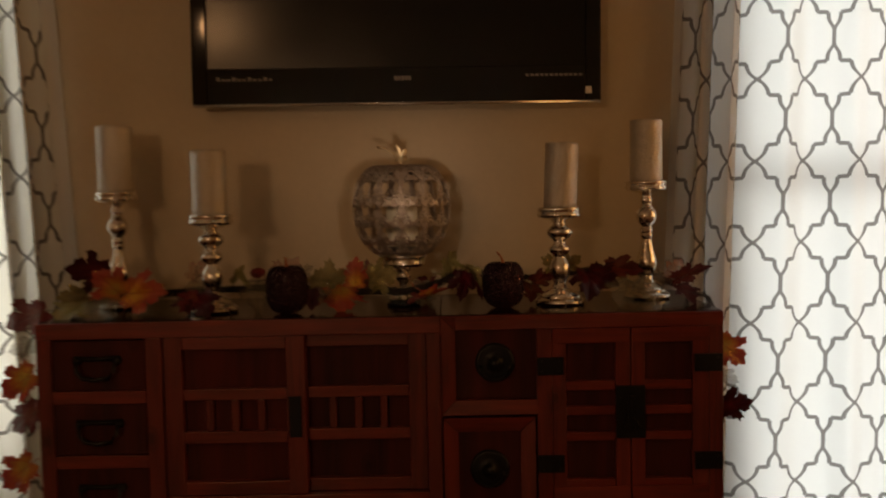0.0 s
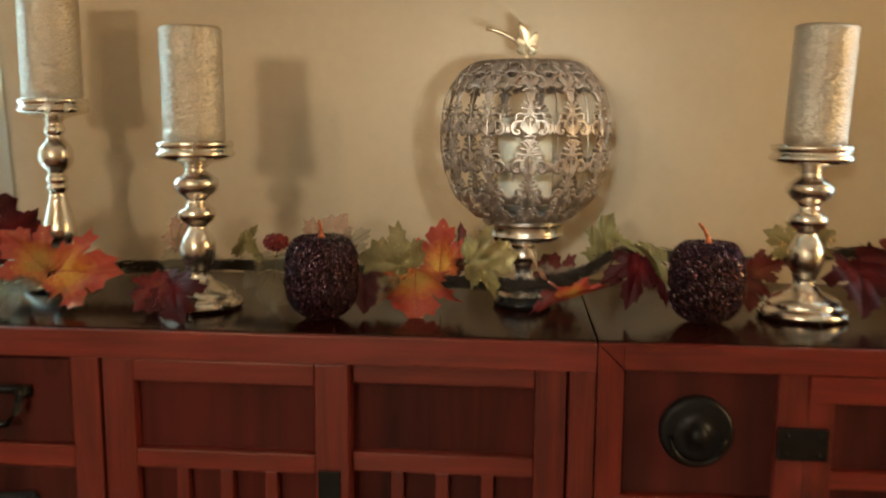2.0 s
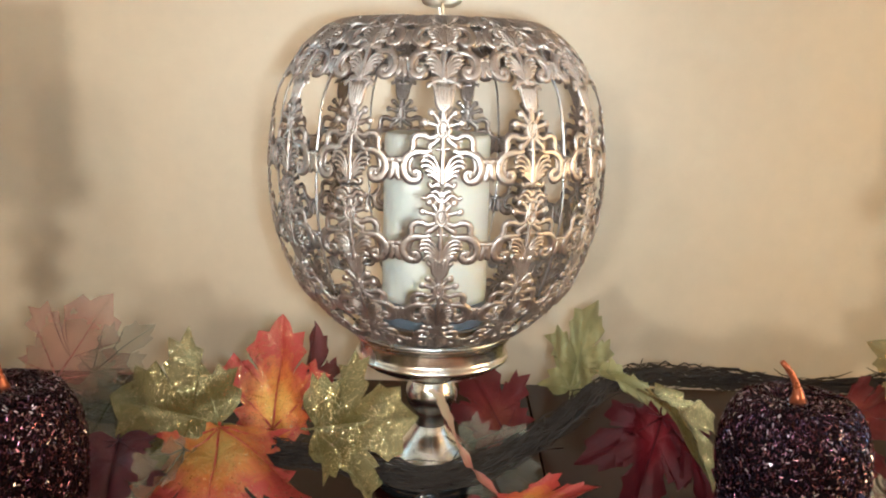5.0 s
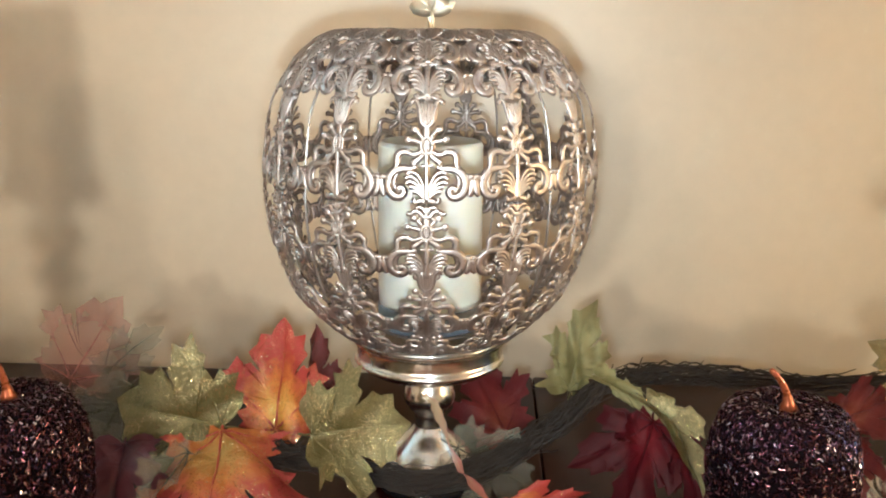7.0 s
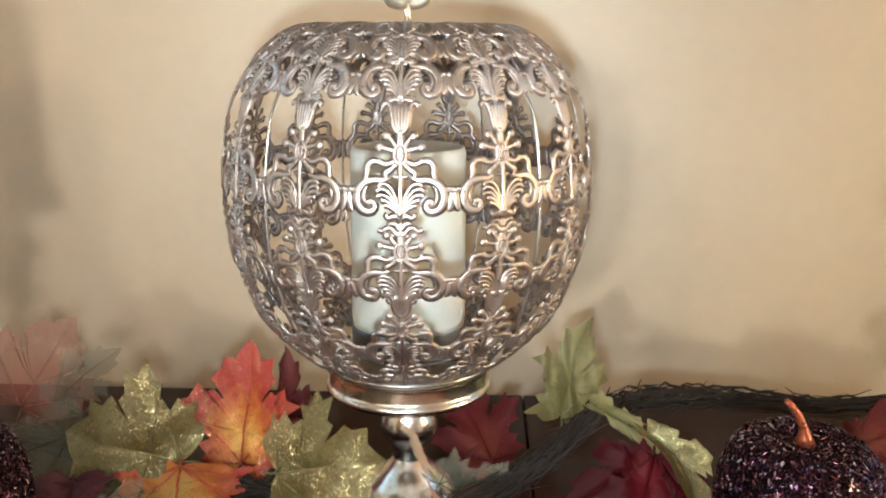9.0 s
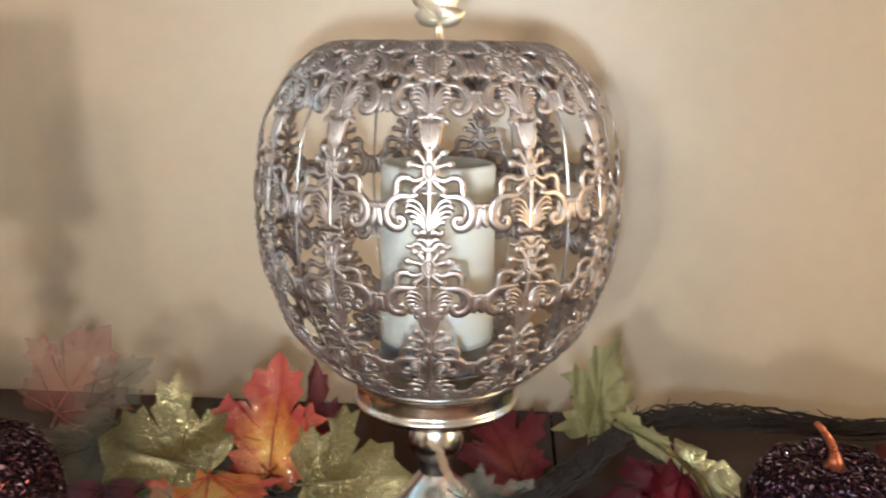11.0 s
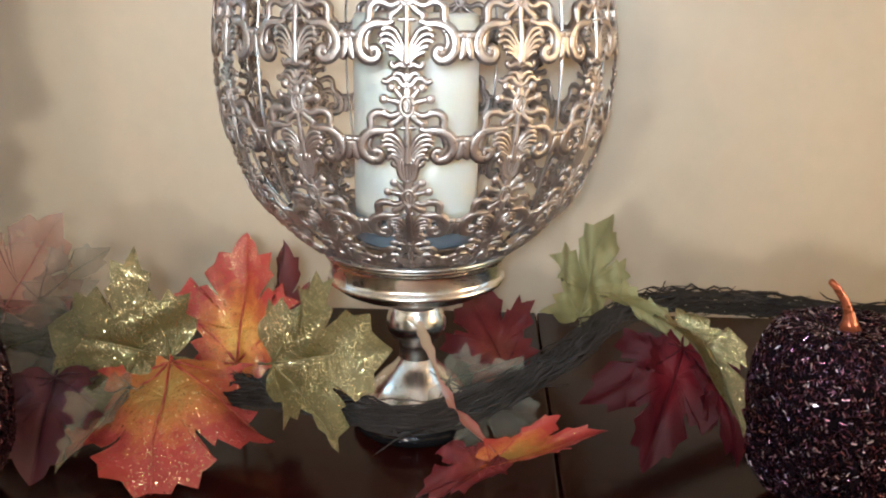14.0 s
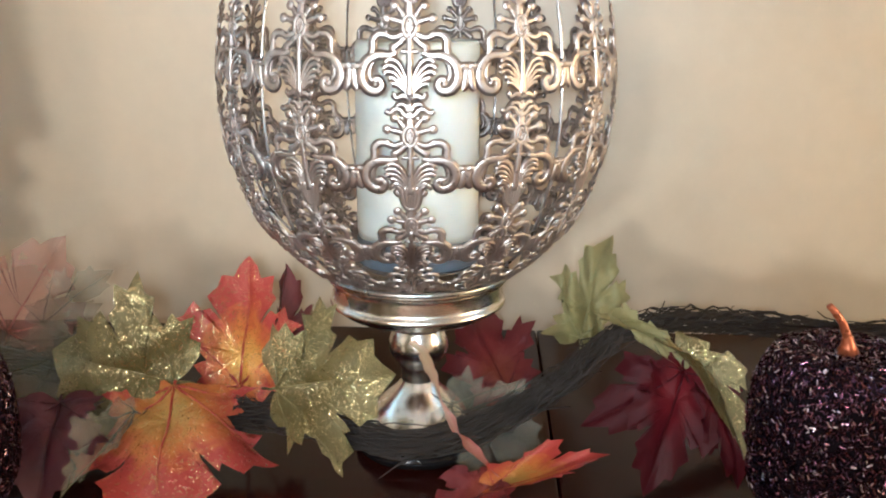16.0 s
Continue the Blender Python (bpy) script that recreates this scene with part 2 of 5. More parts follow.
def leaf_mat(name, heart, middle, edge, gloss=0.45, sparkle=0.0, thin=0.25, alpha=1.0):
    """Printed fabric leaf: colour runs from the heart to the edge, with blotches and weave."""
    m, nt, b = material(name)
    uv = coords(nt, (1, 1, 1), "UV")
    sub = node(nt, "ShaderNodeVectorMath")
    sub.operation = "DISTANCE"
    sub.inputs[1].default_value = (0.0, 0.22, 0)
    nt.links.new(uv, sub.inputs[0])
    blot = noise_tex(nt, uv, 5.5, 5, 0.6, 0.6)
    ma = node(nt, "ShaderNodeMath")
    ma.operation = "MULTIPLY_ADD"
    ma.inputs[1].default_value = 0.75
    nt.links.new(blot, ma.inputs[0])
    nt.links.new(sub.outputs["Value"], ma.inputs[2])
    col = ramp(nt, ma.outputs[0], [(0.38, heart), (0.64, middle), (0.88, edge)])
    nt.links.new(col, b.inputs["Base Color"])
    b.inputs["Roughness"].default_value = gloss
    weave = noise_tex(nt, uv, 95, 3, 0.7)
    if sparkle:
        # scattered gold flakes, each tilted its own way, thicker in some patches
        vor = glitter(nt, b, uv, 165, 0.55)
        pick = node(nt, "ShaderNodeSeparateXYZ")
        nt.links.new(vor.outputs["Color"], pick.inputs[0])
        patch = node(nt, "ShaderNodeMapRange")
        patch.inputs[1].default_value, patch.inputs[2].default_value = 0.34, 0.66
        patch.inputs[3].default_value, patch.inputs[4].default_value = 0.02, 0.30 * sparkle
        nt.links.new(noise_tex(nt, uv, 3.2, 4, 0.65), patch.inputs[0])
        over = node(nt, "ShaderNodeMath")
        over.operation = "LESS_THAN"
        nt.links.new(pick.outputs[1], over.inputs[0])
        nt.links.new(patch.outputs[0], over.inputs[1])
        gold = nt.nodes.new("ShaderNodeMix")
        gold.data_type = "RGBA"
        gold.inputs[7].default_value = (0.80, 0.66, 0.32, 1)
        nt.links.new(over.outputs[0], gold.inputs[0])
        nt.links.new(col, gold.inputs[6])
        nt.links.new(gold.outputs[2], b.inputs["Base Color"])
        nt.links.new(over.outputs[0], b.inputs["Metallic"])
        rough = node(nt, "ShaderNodeMapRange")
        rough.inputs[3].default_value, rough.inputs[4].default_value = 0.6, 0.22
        nt.links.new(over.outputs[0], rough.inputs[0])
        nt.links.new(rough.outputs[0], b.inputs["Roughness"])
    else:
        bump(nt, weave, 0.5, 0.0006, b)
    tr = nt.nodes.new("ShaderNodeBsdfTranslucent")
    nt.links.new(col, tr.inputs[0])
    mix = nt.nodes.new("ShaderNodeMixShader")
    mix.inputs[0].default_value = thin
    nt.links.new(b.outputs[0], mix.inputs[1])
    nt.links.new(tr.outputs[0], mix.inputs[2])
    out = nt.nodes["Material Output"]
    last = mix.outputs[0]
    if alpha < 1:
        clear = nt.nodes.new("ShaderNodeBsdfTransparent")
        see = nt.nodes.new("ShaderNodeMixShader")
        see.inputs[0].default_value = alpha
        nt.links.new(clear.outputs[0], see.inputs[1])
        nt.links.new(last, see.inputs[2])
        last = see.outputs[0]
    nt.links.new(last, out.inputs[0])
    return m


def curtain_mat():
    """White cotton with a printed grey trellis of stepped ogees."""
    m, nt, b = material("trellis_cotton")
    tc = nt.nodes.new("ShaderNodeTexCoord")
    sep = nt.nodes.new("ShaderNodeSeparateXYZ")
    nt.links.new(tc.outputs["UV"], sep.inputs[0])

    def math_node(op, a, second=None):
        n = nt.nodes.new("ShaderNodeMath")
        n.operation = op
        nt.links.new(a, n.inputs[0])
        if second is not None:
            if hasattr(second, "links"):
                nt.links.new(second, n.inputs[1])
            else:
                n.inputs[1].default_value = second
        return n.outputs[0]

    a = math_node("PINGPONG", math_node("DIVIDE", sep.outputs[0], 0.067), 1.0)
    v = math_node("PINGPONG", math_node("DIVIDE", sep.outputs[1], 0.0983), 1.0)
    want = ramp(nt, v, [(0.0, (0.0,) * 3), (0.05, (0.11,) * 3), (0.12, (0.22,) * 3), (0.2, (0.31,) * 3), (0.29, (0.37,) * 3), (0.395, (0.4,) * 3), (0.415, (0.77,) * 3), (0.55, (0.785,) * 3), (0.64, (0.83,) * 3), (0.72, (0.91,) * 3), (0.78, (0.97,) * 3), (0.83, (1.0,) * 3), (1.0, (1.0,) * 3)])
    back_want = ramp(nt, a, [(0.0, (0.0,) * 3), (0.11, (0.05,) * 3), (0.22, (0.12,) * 3), (0.31, (0.2,) * 3), (0.37, (0.29,) * 3), (0.4, (0.395,) * 3), (0.77, (0.415,) * 3), (0.785, (0.55,) * 3), (0.83, (0.64,) * 3), (0.91, (0.72,) * 3), (0.97, (0.78,) * 3), (1.0, (0.83,) * 3)])
    off_a = math_node("MULTIPLY", math_node("ABSOLUTE", math_node("SUBTRACT", a, want)), 0.067)
    off_v = math_node("MULTIPLY", math_node("ABSOLUTE", math_node("SUBTRACT", v, back_want)), 0.0983)
    off = math_node("MINIMUM", off_a, off_v)
    line = nt.nodes.new("ShaderNodeMapRange")
    line.inputs[1].default_value, line.inputs[2].default_value = 0.0044, 0.0052
    nt.links.new(off, line.inputs[0])
    weave = noise_tex(nt, coords(nt, (1, 1, 1), "UV"), 260, 3, 0.7)
    col = nt.nodes.new("ShaderNodeMix")
    col.data_type = "RGBA"
    col.inputs[6].default_value = (0.20, 0.185, 0.17, 1)
    col.inputs[7].default_value = (0.80, 0.79, 0.75, 1)
    nt.links.new(line.outputs[0], col.inputs[0])
    nt.links.new(col.outputs[2], b.inputs["Base Color"])
    b.inputs["Roughness"].default_value = 0.85
    bump(nt, weave, 0.4, 0.0004, b)
    tr = nt.nodes.new("ShaderNodeBsdfTranslucent")
    nt.links.new(col.outputs[2], tr.inputs[0])
    mix = nt.nodes.new("ShaderNodeMixShader")
    mix.inputs[0].default_value = 0.45
    nt.links.new(b.outputs[0], mix.inputs[1])
    nt.links.new(tr.outputs[0], mix.inputs[2])
    nt.links.new(mix.outputs[0], nt.nodes["Material Output"].inputs[0])
    return m


def glass_mat():
    m, nt, b = material("window_glass")
    b.inputs["Transmission Weight"].default_value = 1.0
    b.inputs["Roughness"].default_value = 0.02
    b.inputs["IOR"].default_value = 1.45
    return m


WALL = plain("tan_wall_paint", (0.56, 0.465, 0.335), 0.45, vary=0.05, scale=60, bump_by=0.0003)
CEIL = plain("cream_ceiling_paint", (0.44, 0.38, 0.31), 0.9, vary=0.03, scale=30)
FLOOR = wood("oak_floor", (0.12, 0.06, 0.03), (0.26, 0.14, 0.07), 0, 0.4, 0.2, 0.3)
TRIM = plain("white_trim_paint", (0.75, 0.74, 0.70), 0.4, vary=0.04, scale=30)
RED_X = wood("red_lacquer_rail", (0.090, 0.0105, 0.0088), (0.215, 0.0250, 0.0165), 0)
RED_Z = wood("red_lacquer_stile", (0.080, 0.0096, 0.0086), (0.190, 0.0222, 0.0160), 2)
PANEL_X = wood("dark_red_panel", (0.024, 0.0048, 0.0046), (0.100, 0.0155, 0.0132), 2, 0.6, 0.0, 0.24)
PANEL_X.node_tree.nodes["Principled BSDF"].inputs["Specular IOR Level"].default_value = 0.22
TOP = wood("polished_dark_top", (0.009, 0.0022, 0.0020), (0.028, 0.0054, 0.0044), 0, 0.13, 0.0, relief=0.06, knots=0.0)
TOP.node_tree.nodes["Principled BSDF"].inputs["Specular IOR Level"].default_value = 0.12
# near-black red that stands in for the shade inside the door gaps
SHADE = plain("gap_shade", (0.045, 0.010, 0.007), 0.8, vary=0.2)
IRON = plain("black_iron", (0.008, 0.0095, 0.0135), 0.42, 0.5, 0.3, 90, 0.0006)
SILVER = silver("mercury_silver", (0.82, 0.77, 0.70), 0.21, 0.5)
FILIGREE = silver("antique_nickel", (0.47, 0.405, 0.36), 0.41, 0.5)
PATINA = silver("dark_patina", (0.22, 0.225, 0.255), 0.45, 0.4)
WIRE = silver("bright_wire", (0.44, 0.42, 0.41), 0.26, 0.3)
PALE_GOLD = silver("champagne_metal", (0.86, 0.76, 0.58), 0.38, 0.2)
BLACK_GLOSS = plain("black_glazed_foot", (0.012, 0.012, 0.013), 0.12, 0.3, 0.2)
GLITTER_WAX = candle_mat()
WICK = plain("wick", (0.05, 0.04, 0.035), 0.9)
IVORY = plain("ivory_wax", (0.72, 0.685, 0.59), 0.5, vary=0.04, scale=40)
IVORY.node_tree.nodes["Principled BSDF"].inputs["Subsurface Weight"].default_value = 0.25
IVORY.node_tree.nodes["Principled BSDF"].inputs["Subsurface Radius"].default_value = (0.01, 0.008, 0.005)
GREY_PLASTIC = plain("blue_grey_plastic", (0.15, 0.165, 0.19), 0.4, vary=0.06)
CHIPS = shard_mat()
CORE = plain("dark_purple_core", (0.007, 0.004, 0.006), 0.95, vary=0.3, spec=0.05)
COPPER = plain("copper_stem", (0.36, 0.105, 0.038), 0.28, 0.5, 0.3, 160, 0.0008)
TWIG = plain("black_twig", (0.040, 0.033, 0.029), 0.8, vary=0.5, scale=120, bump_by=0.0005, spec=0.15)
TWIG_GREY = plain("grey_twig", (0.125, 0.105, 0.090), 0.7, vary=0.4, scale=120, bump_by=0.0005, spec=0.2)
VEIN_GREEN = plain("green_vein", (0.055, 0.065, 0.022), 0.6)
VEIN_BROWN = plain("brown_vein", (0.055, 0.042, 0.034), 0.6)
VEIN_RED = plain("red_vein", (0.20, 0.035, 0.02), 0.6)
BERRY = plain("red_berry", (0.17, 0.016, 0.02), 0.28, vary=0.3, scale=200)
ORANGE = leaf_mat("orange_leaf", (0.40, 0.26, 0.045), (0.50, 0.17, 0.026), (0.36, 0.042, 0.030), 0.3, 0.35)
ORANGE_G = leaf_mat("orange_glitter_leaf", (0.76, 0.44, 0.06), (0.66, 0.20, 0.03), (0.44, 0.050, 0.034), 0.3, 0.6)
RUST = leaf_mat("rust_leaf", (0.22, 0.050, 0.028), (0.17, 0.026, 0.024), (0.125, 0.018, 0.020), 0.32, thin=0.18, alpha=0.93)
BURGUNDY = leaf_mat("burgundy_leaf", (0.115, 0.006, 0.011), (0.075, 0.004, 0.008), (0.042, 0.003, 0.006), 0.40, thin=0.05)
for m in (BURGUNDY, RUST):
    m.node_tree.nodes["Principled BSDF"].inputs["Specular IOR Level"].default_value = 0.2
GREEN = leaf_mat("green_glitter_leaf", (0.088, 0.072, 0.014), (0.118, 0.097, 0.024), (0.155, 0.128, 0.042), 0.3, 0.95, 0.15, alpha=0.9)
SAGE = leaf_mat("sage_leaf", (0.25, 0.225, 0.075), (0.28, 0.255, 0.095), (0.34, 0.31, 0.13), 0.45, thin=0.3, alpha=0.9)
SHEER = leaf_mat("sheer_grey_leaf", (0.22, 0.22, 0.14), (0.25, 0.24, 0.17), (0.31, 0.29, 0.21), 0.45, thin=0.3, alpha=0.45)
PINK = leaf_mat("sheer_pink_leaf", (0.45, 0.15, 0.11), (0.48, 0.19, 0.14), (0.50, 0.26, 0.20), 0.45, thin=0.35, alpha=0.5)
CREAM_PINK = leaf_mat("cream_pink_leaf", (0.52, 0.42, 0.24), (0.52, 0.30, 0.20), (0.50, 0.16, 0.13), 0.35, thin=0.3, alpha=0.8)
PLUM = leaf_mat("plum_leaf", (0.12, 0.03, 0.04), (0.10, 0.02, 0.03), (0.07, 0.015, 0.025), 0.4)
COTTON = curtain_mat()
LINING = leaf_mat("curtain_lining", (0.72, 0.74, 0.74), (0.74, 0.75, 0.74), (0.76, 0.76, 0.74), 0.9, thin=0.25)
GLASS = glass_mat()
TV_CASE = plain("piano_black", (0.006, 0.006, 0.007), 0.05, vary=0.1)
TV_SCREEN = plain("screen_black", (0.004, 0.004, 0.005), 0.19, vary=0.05, scale=8)
CHROME = plain("chrome", (0.72, 0.72, 0.74), 0.16, 1.0, 0.05)
PRINT = plain("grey_print", (0.20, 0.19, 0.17), 0.6)

# ---- the room ----
WY = 0.42          # face of the wall behind the cabinet
TOPZ = 0.86        # cabinet top


def wall_with_openings(name, openings, label):
    """The wall behind the cabinet, 0.14 thick, with window openings cut through."""
    g = Geo()
    xs = sorted({-2.8, 2.8, *(x for o in openings for x in o[:2])})
    for a, b in zip(xs, xs[1:]):
        hole = [o for o in openings if o[0] <= a and b <= o[1]]
        if hole:
            _, _, z0, z1 = hole[0]
            g.box(a, b, WY, WY + 0.14, 0, z0)
            g.box(a, b, WY, WY + 0.14, z1, 2.6)
        else:
            g.box(a, b, WY, WY + 0.14, 0, 2.6)
    return single(name, g.mesh(name, False), WALL, label, "wall", "structure")


HOLES = [(0.79, 1.78, 0.12, 2.15), (-1.90, -1.03, 0.45, 2.15)]
wall_with_openings("wall_north", HOLES, "tan painted wall with two window openings")
single("wall_south", bevel_box(-2.8, 2.8, -4.54, -4.4, 0, 2.6, 0), WALL, "tan painted wall", "wall", "structure")
single("wall_east", bevel_box(2.8, 2.94, -4.54, 0.56, 0, 2.6, 0), WALL, "tan painted wall", "wall", "structure")
single("wall_west", bevel_box(-2.94, -2.8, -4.54, 0.56, 0, 2.6, 0), WALL, "tan painted wall", "wall", "structure")
single("floor", bevel_box(-2.94, 2.94, -4.54, 0.56, -0.1, 0, 0), FLOOR, "brown wooden floor", "floor", "structure")
single("ceiling", bevel_box(-2.94, 2.94, -4.54, 0.56, 2.6, 2.7, 0), CEIL, "cream painted ceiling", "ceiling", "structure")
ground = single("ground", bevel_box(-60, 60, 0.6, 80, -0.5, -0.4, 0), plain("lawn", (0.06, 0.09, 0.03), 0.9, vary=0.4, scale=2), "green lawn outside the windows", "ground", "structure")


def window(name, x0, x1, z0, z1):
    w = thing(name, ((x0 + x1) / 2, WY + 0.09, z0), "white framed sash window with daylight behind it", "window", kind="structure")
    y0, y1 = WY + 0.07, WY + 0.11
    for n, a, b, c, d in (("window_frame", x0, x0 + 0.05, z0, z1), ("window_frame", x1 - 0.05, x1, z0, z1), ("window_frame", x0 + 0.05, x1 - 0.05, z0, z0 + 0.05), ("window_frame", x0 + 0.05, x1 - 0.05, z1 - 0.05, z1), ("meeting_rail", x0 + 0.05, x1 - 0.05, (z0 + z1) / 2 - 0.02, (z0 + z1) / 2 + 0.02)):
        part(n, bevel_box(a, b, y0, y1, c, d, 0.003), TRIM, w, world_space=True)
    for c, d in ((z0 + 0.05, (z0 + z1) / 2 - 0.02), ((z0 + z1) / 2 + 0.02, z1 - 0.05)):
        p = part("pane", bevel_box(x0 + 0.05, x1 - 0.05, WY + 0.088, WY + 0.092, c, d, 0), GLASS, w, world_space=True)
        p.visible_shadow = False


window("window_1", *HOLES[0])
window("window_2", *HOLES[1])


def curtain(x_edge, x_end, folds, label, tuck=False):
    """A gathered panel that hangs from near the wall; its leading edge turns back towards the wall."""
    sgn = 1 if x_end > x_edge else -1
    c = thing("curtain", (x_edge, 0.32, 0.02), label, "curtain", "curtains")
    g = Geo()
    n, rows, uvs = 320, [], []
    span = abs(x_end - x_edge)

    def across(s, z):
        """Place at fraction s of the width and height z; the cloth flares a little towards the floor."""
        flare = 0.045 * (1.25 - z) * (1 - s) ** 2
        x = x_edge + sgn * (s * span - flare)
        d = s * span
        near = 1 / (1 + math.exp((d - 0.135) / 0.010))
        ph = 92 * min(d, 0.14) + folds * (max(d - 0.14, 0) + 0.022 * math.sin(11 * s + 0.4)) + 0.2 * math.sin(1.7 * z)
        deep = 0.024 * near + 0.013 + 0.005 * math.sin(7 * s + 1)
        y = 0.352 + deep * math.sin(ph) + 0.004 * math.sin(2.3 * ph + 1.3) + 0.003 * math.sin(60 * s + 3 * z)
        x += sgn * 0.008 * math.sin(2 * ph + 0.6) * near
        if tuck:
            k = min(max((d - 0.012) / 0.055, 0), 1)
            k = k * k * (3 - 2 * k)
            y = y * k + (0.4095 + 0.004 * math.sin(ph)) * (1 - k)
        return x, y

    cloth, last = [0.0], across(0, 1.2)
    for k in range(1, n + 1):
        p = across(k / n, 1.2)
        cloth.append(cloth[-1] + math.hypot(p[0] - last[0], p[1] - last[1]))
        last = p
    for i in range(41):
        z = 0.03 + 2.3 * i / 40
        row = [(*across(k / n, z), z) for k in range(n + 1)]
        rows.append(row)
        uvs.append([(cloth[k] + 0.022, z + 0.008) for k in range(n + 1)])
    g.grid(rows, uvs=uvs)
    part("cloth", g.mesh("cloth"), COTTON, c, world_space=True)
    h = Geo()
    back_rows = []
    for i in range(21):
        z = 0.03 + 2.3 * i / 20
        x, y = across(0, z)
        back_rows.append([(x - sgn * 0.022 * (k / 5) ** 0.6, y + 0.002 + (WY - 0.012 - y) * (k / 5), z) for k in range(6)])
    h.grid(back_rows)
    part("turned_hem", h.mesh("hem"), LINING, c, "plain white lining turned back to the wall", True)
    r = Geo()
    r.tube([(min(x_edge, x_end) - 0.05, 0.36, 2.345), (max(x_edge, x_end) + 0.05, 0.36, 2.345)], 0.013, 12)
    rod = part("rod", r.mesh("rod"), IRON, c, "dark curtain rod", True)
    for x in (x_edge + sgn * 0.02, x_end - sgn * 0.02):
        b = Geo()
        b.tube([(x, 0.36, 2.345), (x, WY, 2.345)], 0.008, 8)
        part("bracket", b.mesh("bracket"), IRON, rod, world_space=True)
    return c


curtain(0.676, 1.80, 41, "white cotton curtain with a grey trellis print, lit from behind", True)
curtain(-0.848, -1.97, 41, "white cotton curtain with a grey trellis print, lit from behind")


# ---- the television ----
def television():
    x0, x1, z0, z1, yf, yb = -0.497, 0.480, 1.326, 1.93, 0.33, 0.395
    tv = thing("television", ((x0 + x1) / 2, yb, z0), "flat black wall-mounted television, switched off, with a glossy bezel", "television")
    tv.rotation_euler = (0, radians(0.55), 0)

    def p(name, me, mat, label="", parent=None):
        ob = part(name, me, mat, parent or tv, label)
        if parent is None:
            ob.matrix_parent_inverse = Matrix.Translation(-tv.location)
        return ob

    sx, sb, st = 0.037, 0.088, 0.04
    p("bezel", bevel_box(x0, x0 + sx, yf, yf + 0.03, z0, z1, 0.004), TV_CASE)
    p("bezel", bevel_box(x1 - sx, x1, yf, yf + 0.03, z0, z1, 0.004), TV_CASE)
    p("bezel", bevel_box(x0 + sx, x1 - sx, yf, yf + 0.03, z1 - st, z1, 0.004), TV_CASE)
    bottom = p("bezel", bevel_box(x0 + sx, x1 - sx, yf, yf + 0.03, z0, z0 + sb, 0.004), TV_CASE)
    p("screen", bevel_box(x0 + sx - 0.002, x1 - sx + 0.002, yf + 0.007, yf + 0.02, z0 + sb - 0.002, z1 - st + 0.002, 0), TV_SCREEN, "dark matte screen")
    p("back", bevel_box(x0 + 0.03, x1 - 0.03, yf + 0.03, yb, z0 + 0.04, z1 - 0.03, 0.008), TV_CASE)
    g = Geo()
    g.tube([(x0 + 0.004, yf + 0.001, z0 + 0.001), (x1 - 0.004, yf + 0.001, z0 + 0.001)], 0.0042, 8)
    p("trim_strip", g.mesh("strip"), CHROME, "bright strip along the lower edge")
    p("wall_mount", bevel_box(-0.25, 0.25, yb, WY, 1.5, 1.8, 0.004), IRON)
    # the maker's mark, small print and the energy sticker as plain shapes
    cx = (x0 + x1) / 2
    for k in range(5):
        part("mark_bar", bevel_box(cx - 0.004 + 0.0085 * k, cx + 0.0025 + 0.0085 * k, yf - 0.0008, yf + 0.001, z0 + 0.056, z0 + 0.066, 0), PRINT, bottom)
    for k in range(11):
        part("print_bar", bevel_box(x0 + 0.06 + 0.0125 * k, x0 + 0.069 + 0.0125 * k, yf - 0.0008, yf + 0.001, z0 + 0.058, z0 + 0.063 + 0.004 * (k % 3 == 0), 0), PRINT, bottom)
    for k in range(12):
        part("print_bar", bevel_box(x1 - 0.18 + 0.0115 * k, x1 - 0.172 + 0.0115 * k, yf - 0.0008, yf + 0.001, z0 + 0.062, z0 + 0.067, 0), PRINT, bottom)
    p("sticker", bevel_box(x1 - 0.037, x1 - 0.023, yf - 0.0008, yf + 0.002, z0 + 0.02, z0 + 0.036, 0), TRIM, "small white sticker")


television()

# ---- the two cabinet units ----
DEPTH = 0.40


def rail(parent, x0, x1, z0, z1, y0=0.0, y1=0.022, r=0.0015, name="rail"):
    return part(name, bevel_box(x0, x1, y0, y1, z0, z1, r), RED_X, parent, world_space=True)


def stile(parent, x0, x1, z0, z1, y0=0.0, y1=0.022, r=0.0015, name="stile"):
    return part(name, bevel_box(x0, x1, y0, y1, z0, z1, r), RED_Z, parent, world_space=True)


